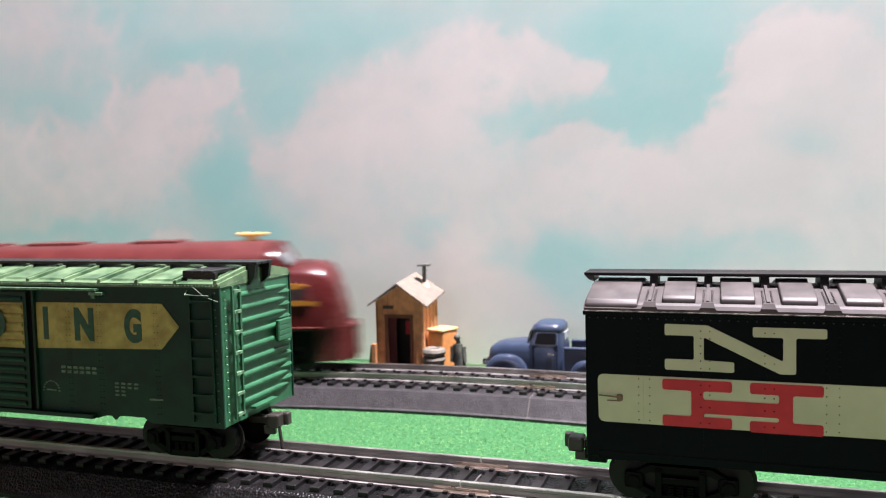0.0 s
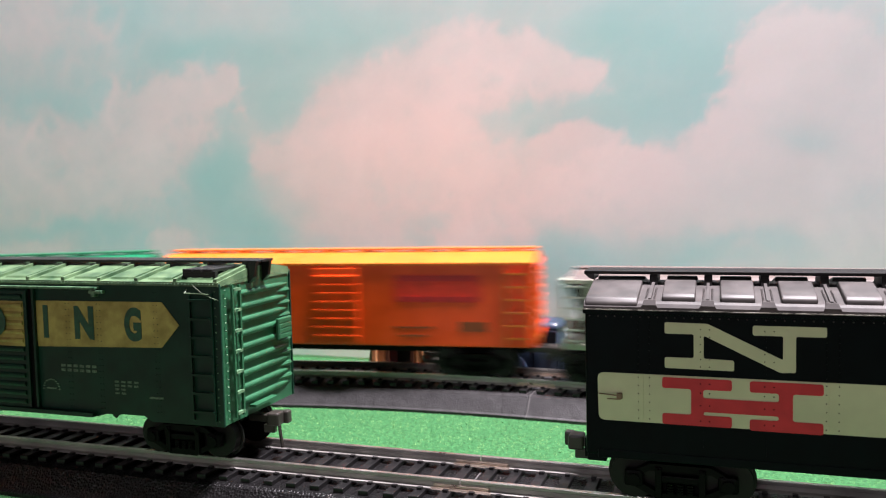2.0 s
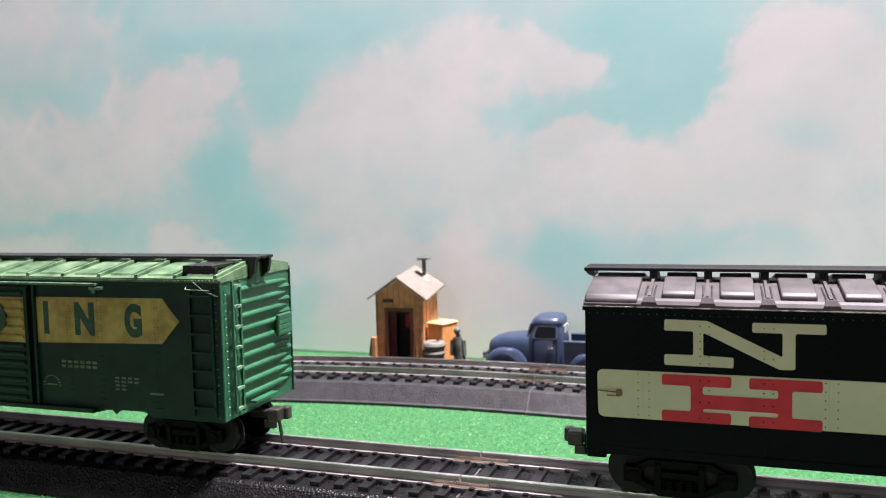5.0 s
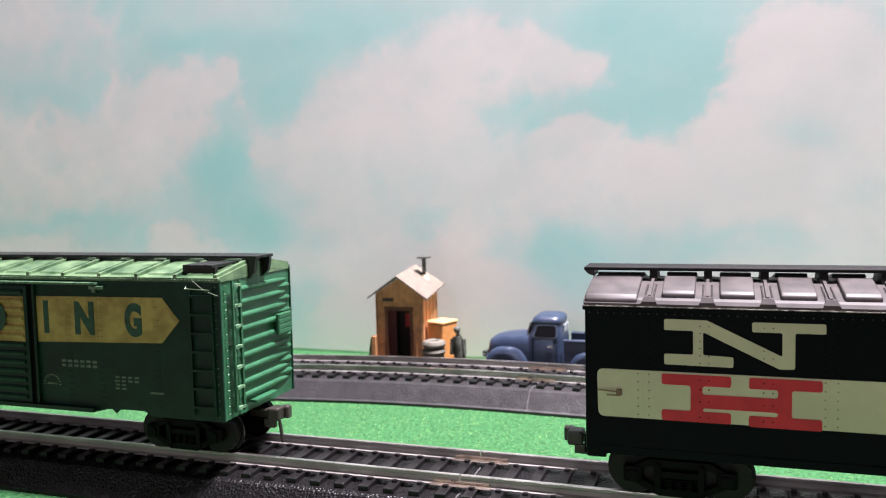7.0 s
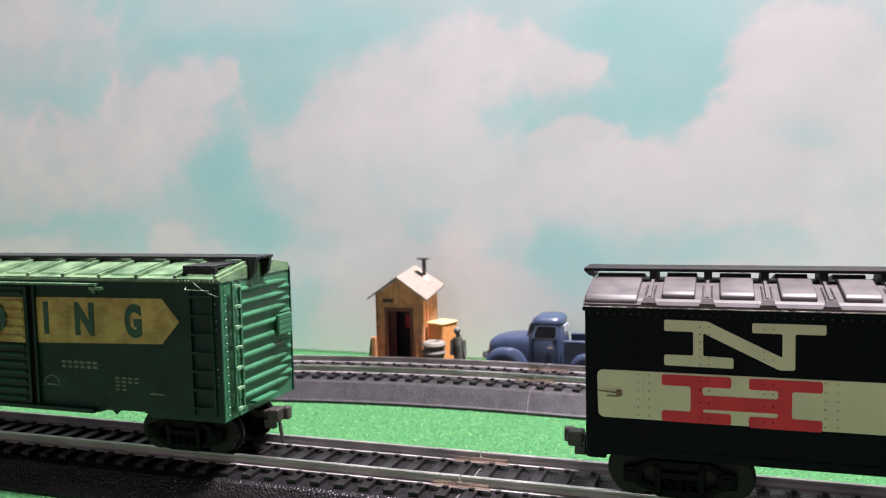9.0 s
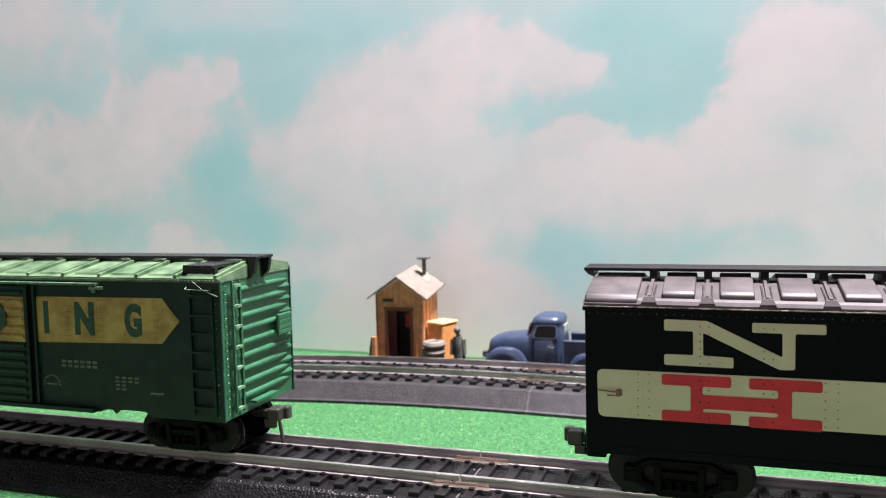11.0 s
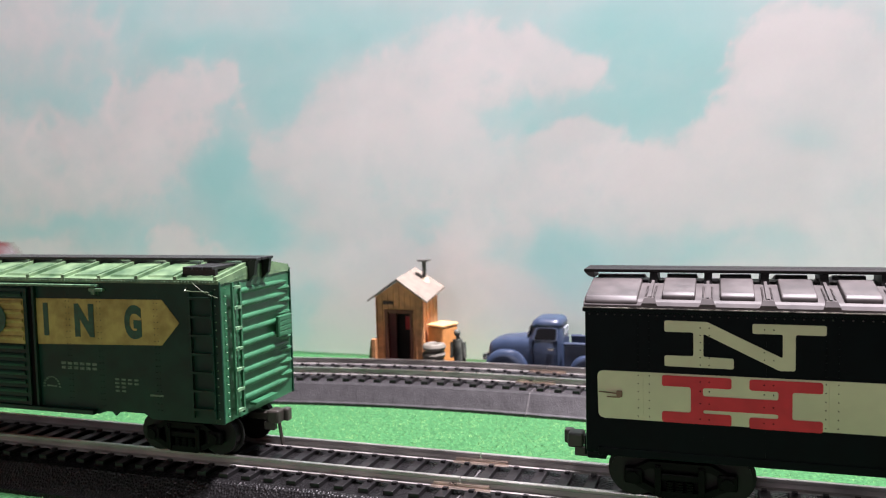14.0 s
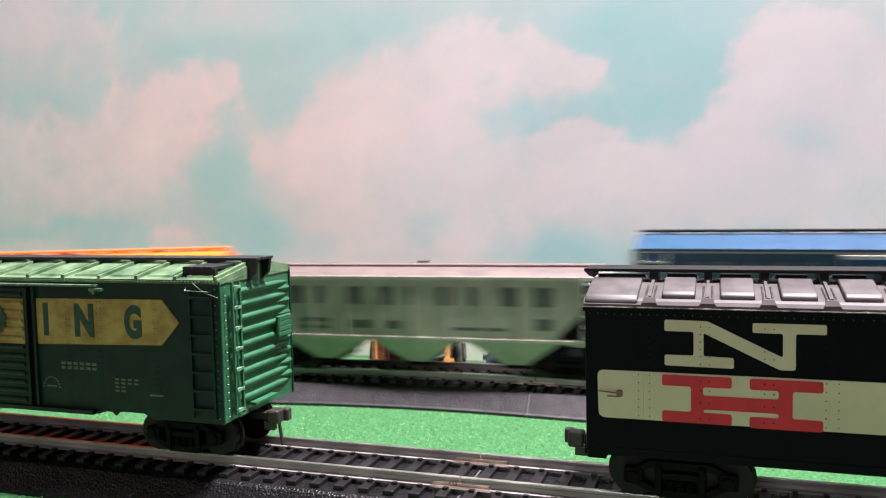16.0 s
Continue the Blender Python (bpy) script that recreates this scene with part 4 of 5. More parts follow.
def diesel():
    ob = thing("diesel_locomotive", "maroon streamlined diesel locomotive with yellow stripes, running", "model locomotive", "cars of the running train")
    w = 1.5
    half = [(-w, 1.72), (-w, 4.36), (-w + 0.12, 4.6), (-w + 0.5, 4.86), (-0.7, 5.01), (0.0, 5.05)]
    ring = half + [(-a, b) for a, b in half[-2::-1]]
    part("body", prism_x(B(), ring, -8.7, 5.0), MAROON, ob, smooth=True)
    # cab front sloping to the nose
    def scaled(x, k, top, bot=1.72):
        return [(x, a * k, bot + (b - 1.72) / (5.05 - 1.72) * (top - bot)) for a, b in ring]
    part("cab_front", loft(B(), [scaled(5.0, 1.0, 5.05), scaled(5.45, 0.99, 5.0), scaled(5.95, 0.97, 4.2)]), MAROON, ob, smooth=True)
    part("nose", loft(B(), [scaled(5.8, 0.985, 4.26), scaled(6.5, 0.97, 4.25), scaled(7.05, 0.95, 4.19), scaled(7.35, 0.92, 4.04), scaled(7.56, 0.87, 3.7), scaled(7.72, 0.79, 3.2), scaled(7.86, 0.68, 2.65), scaled(7.95, 0.52, 2.2)]), MAROON, ob, smooth=True)
    pilot = [(-1.35, 0.45), (-1.35, 1.75), (1.35, 1.75), (1.35, 0.45)]
    part("pilot", loft(B(), [[(6.8, a, b) for a, b in pilot], [(7.7, a * 0.95, b) for a, b in pilot], [(8.3, a * 0.55, b) for a, b in pilot]]), MAROON, ob)
    part("skirt_rail", box(B(), -8.72, 7.3, -w - 0.03, w + 0.03, 1.66, 1.78, 0.02), MAROON, ob)
    part("tail", box(B(), -8.8, -8.68, -1.3, 1.3, 1.7, 4.5), MAROON, ob)
    part("stripe", box(B(), -8.7, 6.7, -w - 0.012, -w + 0.02, 2.66, 2.75), STRIPE, ob, "yellow stripe")
    part("wide_stripe", box(B(), 3.4, 6.6, -w - 0.018, -w + 0.02, 2.62, 2.8), STRIPE, ob)
    part("sill_line", box(B(), -8.7, 7.0, -w - 0.045, -w + 0.02, 1.76, 1.8), mat("dull_rose_line", (0.28, 0.07, 0.06), 0.4), ob)
    part("nose_stripe", loft(B(), [[(6.65, -1.475, 2.62), (6.65, -1.49, 2.78), (6.65, -1.4, 2.78), (6.65, -1.4, 2.62)], [(7.2, -1.39, 2.5), (7.2, -1.4, 2.74), (7.2, -1.25, 2.74), (7.2, -1.25, 2.5)], [(7.6, -1.21, 2.2), (7.6, -1.23, 2.4), (7.6, -1.0, 2.4), (7.6, -1.0, 2.2)]]), STRIPE, ob)
    part("nose_chevron", prism_y(B(), [(5.1, 3.34), (5.6, 3.46), (6.3, 3.46), (6.6, 3.36), (6.3, 3.24), (5.7, 3.24)], -1.53, -1.42), STRIPE, ob, "yellow nose chevron")
    part("side_badge", box(B(), 2.2, 3.6, -w - 0.016, -w, 2.6, 2.82), STRIPE, ob)
    # one maroon shell: shade is painted into the sides, overhead light into the roof
    SHADED_MAROON = mat("shaded_maroon_side", (0.034, 0.009, 0.009), 0.4, scale=120, var=0.25)
    LIT_MAROON = mat("lit_maroon_roof", (0.085, 0.017, 0.016), 0.32, scale=120, var=0.15)
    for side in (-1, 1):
        # thin panel and louvres that carry the painted shade of the side
        part("side_panel", box(B(), -8.6, 3.2, side * w, side * (w + 0.008), 1.8, 4.3), SHADED_MAROON, ob, "maroon side panel in a darker, shaded tone")
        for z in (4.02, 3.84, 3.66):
            part("louvre", box(B(), -8.5, 3.1, side * w, side * (w + 0.04), z, z + 0.05, 0.015), SHADED_MAROON, ob)
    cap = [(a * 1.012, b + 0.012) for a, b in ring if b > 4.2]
    part("roof", prism_x(B(), cap, -8.72, 5.0), LIT_MAROON, ob, "maroon roof in a lighter, lit tone", smooth=True)
    part("gutter", box(B(), -8.72, 5.0, -w - 0.035, w + 0.035, 4.32, 4.39, 0.015), LIT_MAROON, ob)
    part("grab_step", box(B(), 2.55, 3.4, -w - 0.06, -w, 2.3, 2.36), MAROON, ob)
    part("cab_window", box(B(), 3.3, 5.0, -w - 0.02, -w + 0.05, 3.72, 4.28, 0.02), GLASSD, ob, "dark cab side window")
    part("windscreen", loft(B(), [[(5.46, -1.32, 4.5), (5.46, -0.12, 4.86), (5.9, -0.12, 4.3), (5.9, -1.3, 4.1)], [(5.54, -1.35, 4.53), (5.54, -0.12, 4.9), (5.98, -0.12, 4.33), (5.98, -1.32, 4.13)]]), mat("clear_grey_window", (0.1, 0.11, 0.11), 0.2), ob)
    part("horn", box(B(), 3.7, 4.75, -0.2, 0.2, 5.22, 5.36, 0.04), PALEY, ob, "yellow roof horn")
    part("horn_mount", box(B(), 4.0, 4.45, -0.12, 0.12, 5.0, 5.24, 0.02), PALEY, ob)
    for a, b in ((-7.6, -5.6), (-4.6, -2.4), (-0.4, 1.5)):
        part("roof_fan", box(B(), a, b, -0.6, 0.6, 4.98, 5.13, 0.05), LIT_MAROON, ob)
    for x in (-5.6, 4.6):
        wheel_bogie(ob, x, 3.8)
        part("gear_case", box(B(), x - 1.75, x + 1.75, -0.97, 0.97, 0.3, 1.3, 0.06), DARK, ob)
    part("fuel_tank", box(B(), -2.8, 2.2, -1.2, 1.2, 0.55, 1.7, 0.1), DARK, ob)
    part("underframe", box(B(), -8.5, 6.9, -1.1, 1.1, 1.0, 1.7), DARK, ob)
    for x in (-7.6, 6.6):
        part("step", box(B(), x - 0.25, x + 0.25, -1.45, -1.2, 0.6, 1.7), DARK, ob)
    coupler(ob, -8.75, -1)
    return ob


FAINTB = mat("faded_letters_on_blue", (0.07, 0.115, 0.125), 0.5, var=0.3)
FAINTR = mat("faded_letters_on_red", (0.44, 0.14, 0.11), 0.5, var=0.3)


def blue_car():
    ob = house_car("boxcar", "blue, white and red striped boxcar, running in train", 14.4, GREY, BROOF, BLUE, DARK, 4.62, 5.02, SILV, slats=(0.35, 1.25))
    h, w = 7.2, 1.62
    for side in (-1, 1):
        for z0, z1, m, nm in ((3.44, 4.5, BLUE, "blue_band"), (1.2, 2.32, BRED, "red_band")):
            for a, b in ((-h, -1.17), (1.17, h)):
                part(nm, box(B(), a, b, side * w, side * (w + 0.02), z0, z1), m, ob, nm.replace("_", " ") + " on the side")
            part(nm, box(B(), -1.13, 1.13, side * (w + 0.06), side * (w + 0.1), max(z0, 1.35), min(z1, 4.35)), m, ob)
    part("end_band", box(B(), h + 0.03, h + 0.13, -w + 0.02, w - 0.02, 1.2, 2.32), BRED, ob)
    y = -w - 0.02
    letters("S T A T E", -5.6, -1.7, 3.62, 4.25, y, ob, FAINTB)
    letters("OF", -0.6, 0.6, 3.7, 4.2, y - 0.08, ob, FAINTB)
    letters("M A I N E", 1.7, 5.6, 3.62, 4.25, y, ob, FAINTB)
    letters("P R O", -4.4, -1.5, 1.55, 2.1, y, ob, FAINTR)
    letters("D U", -0.8, 0.8, 1.55, 2.1, y - 0.08, ob, FAINTR)
    letters("C T S", 1.5, 4.4, 1.55, 2.1, y, ob, FAINTR)
    bars([(-4.1, -1.7, 2.72, 2.98), (2.0, 4.6, 2.72, 2.98), (-5.9, -5.0, 2.95, 3.1), (-5.9, -5.0, 2.6, 2.75), (5.1, 5.9, 2.95, 3.1), (5.1, 5.9, 2.6, 2.75)], -w, ob, NAVY)
    return ob


def hopper():
    ob = thing("covered_hopper", "pale grey covered hopper car with dark lettering, running", "model freight car", "cars of the running train")
    h, w = 6.85, 1.55
    prof = [(-w, 1.42), (-w, 3.62), (-w + 0.2, 3.7), (-0.6, 3.8), (0.6, 3.8), (w - 0.2, 3.7), (w, 3.62), (w, 1.42)]
    rings = [[(x, y, max(z, lo)) for y, z in prof] for x, lo in ((-6.0, 2.4), (-5.0, 1.42), (5.0, 1.42), (6.0, 2.4))]
    part("body", loft(B(), rings), GREYT, ob)
    HOPTOP = mat("dusty_tan_roof", (0.12, 0.09, 0.08), 0.6, scale=200, var=0.2)
    part("roof", prism_x(B(), [(-w - 0.02, 3.66), (-w + 0.2, 3.78), (-0.6, 3.88), (0.6, 3.88), (w - 0.2, 3.78), (w + 0.02, 3.66)], -6.6, 6.6), HOPTOP, ob, "dusty tan roof")
    part("side_sill", box(B(), -h, h, -w - 0.06, w + 0.06, 1.34, 1.48, 0.02), GREYT, ob)
    part("top_chord", box(B(), -h, h, -w - 0.05, w + 0.05, 3.52, 3.66, 0.02), GREYT, ob)
    for side in (-1, 1):
        for i in range(9):
            x = -5.2 + i * 1.3
            part("side_post", box(B(), x - 0.04, x + 0.04, side * w, side * (w + 0.06), 1.45, 3.55), GREYT, ob)
    for x in (-3.6, 0.0, 3.6):
        part("discharge_bay", loft(B(), [[(x - 1.75, -1.4, 1.4), (x + 1.75, -1.4, 1.4), (x + 1.75, 1.4, 1.4), (x - 1.75, 1.4, 1.4)], [(x - 0.35, -1.0, 0.42), (x + 0.35, -1.0, 0.42), (x + 0.35, 1.0, 0.42), (x - 0.35, 1.0, 0.42)]]), GREYT, ob)
        part("outlet", box(B(), x - 0.42, x + 0.42, -1.05, 1.05, 0.34, 0.46), DARK, ob)
    part("running_board", box(B(), -6.6, 6.6, -0.4, 0.4, 3.9, 3.96), HOPTOP, ob)
    for a, b in ((-h, -5.4), (5.4, h)):
        part("end_plate", prism_y(B(), [(a, 1.4), (b, 1.4), (b, 3.6), (a, 3.6)], w - 0.04, w), GREYT, ob)
    for d in (-1, 1):
        part("end_sheet", prism_y(B(), [(d * 5.2, 1.5), (d * 5.9, 1.5), (d * 6.7, 3.5), (d * 6.0, 3.5)], -1.3, 1.3), DARK, ob)
        part("corner_post", box(B(), d * (h - 0.12), d * h, -w, -w + 0.12, 1.4, 3.6), GREYT, ob)
        ladder(ob, SILV, "y", d * (h - 0.1), d * (h - 0.75), 1.4, 3.6, 6, -w - 0.02, -0.08)
        part("end_platform", box(B(), d * 5.6, d * h, -1.5, 1.5, 1.25, 1.4), GREYT, ob)
        part("brake_cylinder", rod(B(), (d * 6.0, -0.5, 1.9), (d * 6.8, -0.5, 1.9), 0.28, 12), mat("rusty_brown", (0.10, 0.05, 0.03), 0.6), ob)
        coupler(ob, d * (h + 0.1), d)
        wheel_bogie(ob, d * 5.5, 2.4)
    y = -w - 0.012
    bars([(-4.9 + i * 1.16, -4.9 + i * 1.16 + (0.28 if i in (1, 4, 6) else 0.66), 2.62, 3.28) for i in range(9)], y + 0.004, ob, mat("faded_black_print", (0.09, 0.1, 0.09), 0.6))
    bars([(-4.4, -3.2, 1.95, 2.1), (-4.4, -3.2, 1.7, 1.82), (-2.4, -1.6, 1.75, 2.05), (-1.0, -0.5, 1.75, 2.05), (1.5, 3.4, 1.74, 1.86), (4.4, 5.0, 1.8, 2.2)], y + 0.004, ob, mat("faded_black_print", (0.09, 0.1, 0.09), 0.6))
    return ob


def orange_car():
    ob = house_car("refrigerator_car", "orange plastic boxcar with red print, running in train", 14.4, ORANGE, OYEL, ORANGE, OYEL, 4.18, 4.5, OYEL, door=0.75)
    y = -1.62
    part("red_panel", rounded_y(B(), [(2.2, 2.78), (5.4, 2.78), (5.4, 3.78), (2.2, 3.78)], y - 0.006, y, 0.12), mat("red_panel_print", (0.8, 0.03, 0.008), 0.45), ob, "red printed panel")
    bars([(2.4, 5.2, 3.55, 3.74), (2.4, 5.2, 2.82, 3.0)], y - 0.006, ob, DKRED)
    bars([(-5.2, -2.8, 3.4, 3.52), (-5.6, -2.3, 2.9, 3.02), (-5.0, -2.6, 2.5, 2.6), (-5.2, -3.2, 1.75, 1.83), (-5.2, -3.6, 1.55, 1.63), (2.2, 3.6, 1.85, 1.92), (2.4, 3.4, 1.55, 1.62), (4.6, 5.6, 1.75, 2.1)], y, ob, mat("brown_print", (0.25, 0.05, 0.01), 0.5))
    return ob


def green_roof_car():
    ob = house_car("refrigerator_car", "pale grey reefer car with emerald green roof, running", 14.2, GREY, EMER, EMER, EMER, 4.15, 4.5, SILV, door=0.7)
    y = -1.62
    bars([(2.0, 4.6, 3.3, 3.55), (2.8, 3.8, 2.95, 3.15), (2.5, 4.1, 2.15, 2.55), (2.1, 4.7, 1.86, 1.94), (1.9, 4.9, 1.5, 1.56), (4.9, 6.0, 1.9, 2.15)], y, ob, NAVY)
    bars([(-6.4, -4.6, 3.1, 3.55), (-4.9, -3.2, 2.7, 3.5), (-4.9, -3.4, 2.1, 2.5), (-2.8, -1.6, 3.0, 3.5), (-3.0, -1.6, 2.3, 2.75), (-3.0, -1.7, 1.6, 1.95)], y, ob, NAVY)
    return ob


def tank_car():
    ob = thing("tank_car", "orange plastic tank car with single dome, running", "model freight car", "cars of the running train")
    R, zc = 1.1, 3.03
    rings = []
    for x, r in ((-6.15, 0.55), (-6.05, 0.8), (-5.8, 0.98), (-5.5, 1.08), (-5.2, 1.1), (5.2, 1.1), (5.5, 1.08), (5.8, 0.98), (6.05, 0.8), (6.15, 0.55)):
        rings.append([(x, r * math.cos(a), zc + r * math.sin(a)) for a in [i * math.pi / 14 for i in range(28)]])
    part("tank", loft(B(), rings), TANKO, ob, smooth=True)
    part("seam_band", box(B(), -5.3, 5.3, -R - 0.015, R + 0.015, zc - 0.03, zc + 0.02), ORANGE, ob)
    for x in (-4.6, -1.7, 1.7, 4.6):
        rings = [[(x + e, (R + 0.03) * math.cos(a), zc + (R + 0.03) * math.sin(a)) for a in [i * math.pi / 14 for i in range(28)]] for e in (-0.06, 0.06)]
        part("tank_strap", loft(B(), rings), TANKO, ob, smooth=True)
    bm = rod(B(), (0, 0, 3.9), (0, 0, 4.7), 0.82, 28)
    part("dome", bm, TANKO, ob, smooth=True)
    part("dome_lid", rod(B(), (0, 0, 4.68), (0, 0, 4.78), 0.96, 28), TANKO, ob, smooth=True)
    part("dome_cap", rod(B(), (0, 0, 4.78), (0, 0, 4.92), 0.74, 28, 0.62), TANKO, ob, smooth=True)
    part("dome_platform", box(B(), -1.1, 1.1, -1.25, -0.75, 3.66, 3.76, 0.02), ORANGE, ob, "red-orange dome platform")
    ladder(ob, TANKO, "y", -0.22, 0.22, 1.6, 3.7, 6, -1.2, -0.08)
    part("cradle", box(B(), -6.0, 6.0, -0.75, 0.75, 1.6, 2.25, 0.05), DARK, ob)
    part("side_frame_beam", box(B(), -6.8, 6.8, -1.45, 1.45, 1.32, 1.48, 0.03), BLACK, ob)
    for d in (-1, 1):
        part("end_brace", prism_y(B(), [(d * 5.6, 2.0), (d * 6.3, 2.25), (d * 6.35, 2.6), (d * 5.7, 2.95)], -0.5, 0.5), ORANGE, ob)
        coupler(ob, d * 6.75, d)
        wheel_bogie(ob, d * 4.7, 2.4)
    part("handrail", rod(B(), (-6.3, -1.3, 3.0), (6.3, -1.3, 3.0), 0.02, 6), ORANGE, ob)
    bars([(-4.6, -3.6, 3.35, 3.5), (-4.6, -3.6, 2.62, 2.74), (-2.6, -1.6, 3.35, 3.5), (1.2, 2.2, 3.35, 3.5), (1.2, 2.2, 2.62, 2.74), (2.6, 3.7, 2.6, 2.72), (4.2, 5.3, 2.6, 2.72), (-6.0 + 0.8, -4.9, 2.6, 2.72)], -1.115, ob, mat("dark_tank_print", (0.12, 0.03, 0.01), 0.5))
    return ob


def pierced_wall(x0, x1, z0, z1, holes, y0, y1):
    """A wall of strips that leaves real openings: holes of (x0, x1, z0, z1), in order, of one height."""
    bm = B()
    a, b = holes[0][2], holes[0][3]
    box(bm, x0, x1, y0, y1, z0, a)
    box(bm, x0, x1, y0, y1, b, z1)
    left = x0
    for h0, h1, _, _ in holes:
        box(bm, left, h0, y0, y1, a, b)
        left = h1
    box(bm, left, x1, y0, y1, a, b)
    return bm


def caboose():
    ob = thing("caboose", "red caboose with roof cupola and open end platforms, running", "model freight car", "cars of the running train")
    w = 1.5
    win = [(-3.9, -2.9, 2.45, 3.1), (0.0, 1.0, 2.45, 3.1), (2.3, 3.4, 2.45, 3.1)]
    for side in (-1, 1):
        part("side_wall", pierced_wall(-4.75, 4.75, 1.42, 3.72, win, side * (w - 0.1), side * w), CRED, ob)
        for a, b, c, d in win:
            part("window", pierced_wall(a - 0.08, b + 0.08, c - 0.08, d + 0.08, [(a, b, c + 0.02, d)], side * (w - 0.02), side * (w + 0.05)), CRED, ob)
    for d in (-1, 1):
        part("end_wall", box(B(), d * 4.65, d * 4.75, -w, w, 1.42, 3.75), CRED, ob)
        part("platform", box(B(), d * 4.7, d * 5.95, -w, w, 1.28, 1.44, 0.02), DARK, ob)
        bm = B()
        for yy in (-1.35, 1.35):
            rod(bm, (d * 5.85, yy, 1.4), (d * 5.85, yy, 3.6), 0.05, 6)
        for z in (1.9, 2.4):
            rod(bm, (d * 5.85, -1.35, z), (d * 5.85, 1.35, z), 0.04, 6)
        part("end_railing", bm, SILV if d > 0 else DARK, ob)
        part("step", box(B(), d * 5.0, d * 5.9, -1.55, -1.1, 0.6, 1.3), DARK, ob)
        coupler(ob, d * 5.9, d)
        wheel_bogie(ob, d * 3.5, 2.2)
    roof = [(-w - 0.12, 3.55), (-w - 0.12, 3.68), (-0.9, 4.06), (0, 4.14), (0.9, 4.06), (w + 0.12, 3.68), (w + 0.12, 3.55)]
    part("roof", prism_x(B(), roof, -5.7, 5.7), CROOF, ob)
    part("running_board", box(B(), -5.7, 5.7, -0.35, 0.35, 4.16, 4.22), CROOF, ob)
    cw = 1.3
    for side in (-1, 1):
        part("cupola_wall", pierced_wall(-3.2, -0.9, 3.75, 4.76, [(-2.95, -2.25, 4.12, 4.45), (-1.95, -1.25, 4.12, 4.45)], side * (cw - 0.08), side * cw), CRED, ob)
    for x in (-3.2, -0.9):
        part("cupola_end", box(B(), x - 0.05, x + 0.05, -cw, cw, 3.8, 4.74), CRED, ob)
    part("cupola_roof", prism_x(B(), [(-cw - 0.06, 4.68), (-cw - 0.03, 4.8), (-0.6, 5.0), (0.6, 5.0), (cw + 0.03, 4.8), (cw + 0.06, 4.68)], -3.38, -0.7), CROOF, ob)
    part("sill", box(B(), -4.9, 4.9, -w - 0.04, w + 0.04, 1.38, 1.5, 0.02), CRED, ob)
    part("floor_pan", box(B(), -4.7, 4.7, -w + 0.1, w - 0.1, 1.3, 1.45), CRED, ob)
    part("inner_partition", box(B(), -4.6, 4.6, -1.398, -1.36, 1.45, 2.93), CRED, ob)
    part("battery_box", box(B(), -1.4, 0.9, -1.3, -0.6, 0.55, 1.3, 0.04), DARK, ob)
    part("underframe", box(B(), -5.0, 5.0, -0.4, 0.4, 0.8, 1.3), DARK, ob)
    bars([(-2.3, 1.9, 1.95, 2.12), (3.0, 4.3, 1.9, 2.0), (-2.0, -1.2, 2.4, 3.1)], -w, ob, mat("dusty_rose_print", (0.5, 0.06, 0.06), 0.5))
    return ob


TRAIN = [(diesel(), -15.6, 5.4), (blue_car(), -32.7, 5.1), (hopper(), -47.9, 5.5), (orange_car(), -63.25, 5.1), (green_roof_car(), -78.55, 5.0), (tank_car(), -93.95, 4.7), (caboose(), -107.2, 3.5)]

# ---- beside the far track ----
SHEDW = mat("orange_brown_planks", (0.62, 0.31, 0.13), 0.6, scale=350, var=0.15)
ROOFW = mat("pale_weathered_roof", (0.17, 0.143, 0.112), 0.7, scale=300, var=0.15)
TRUCKB = mat("blue_truck_paint", (0.027, 0.041, 0.075), 0.34, scale=200, var=0.1)


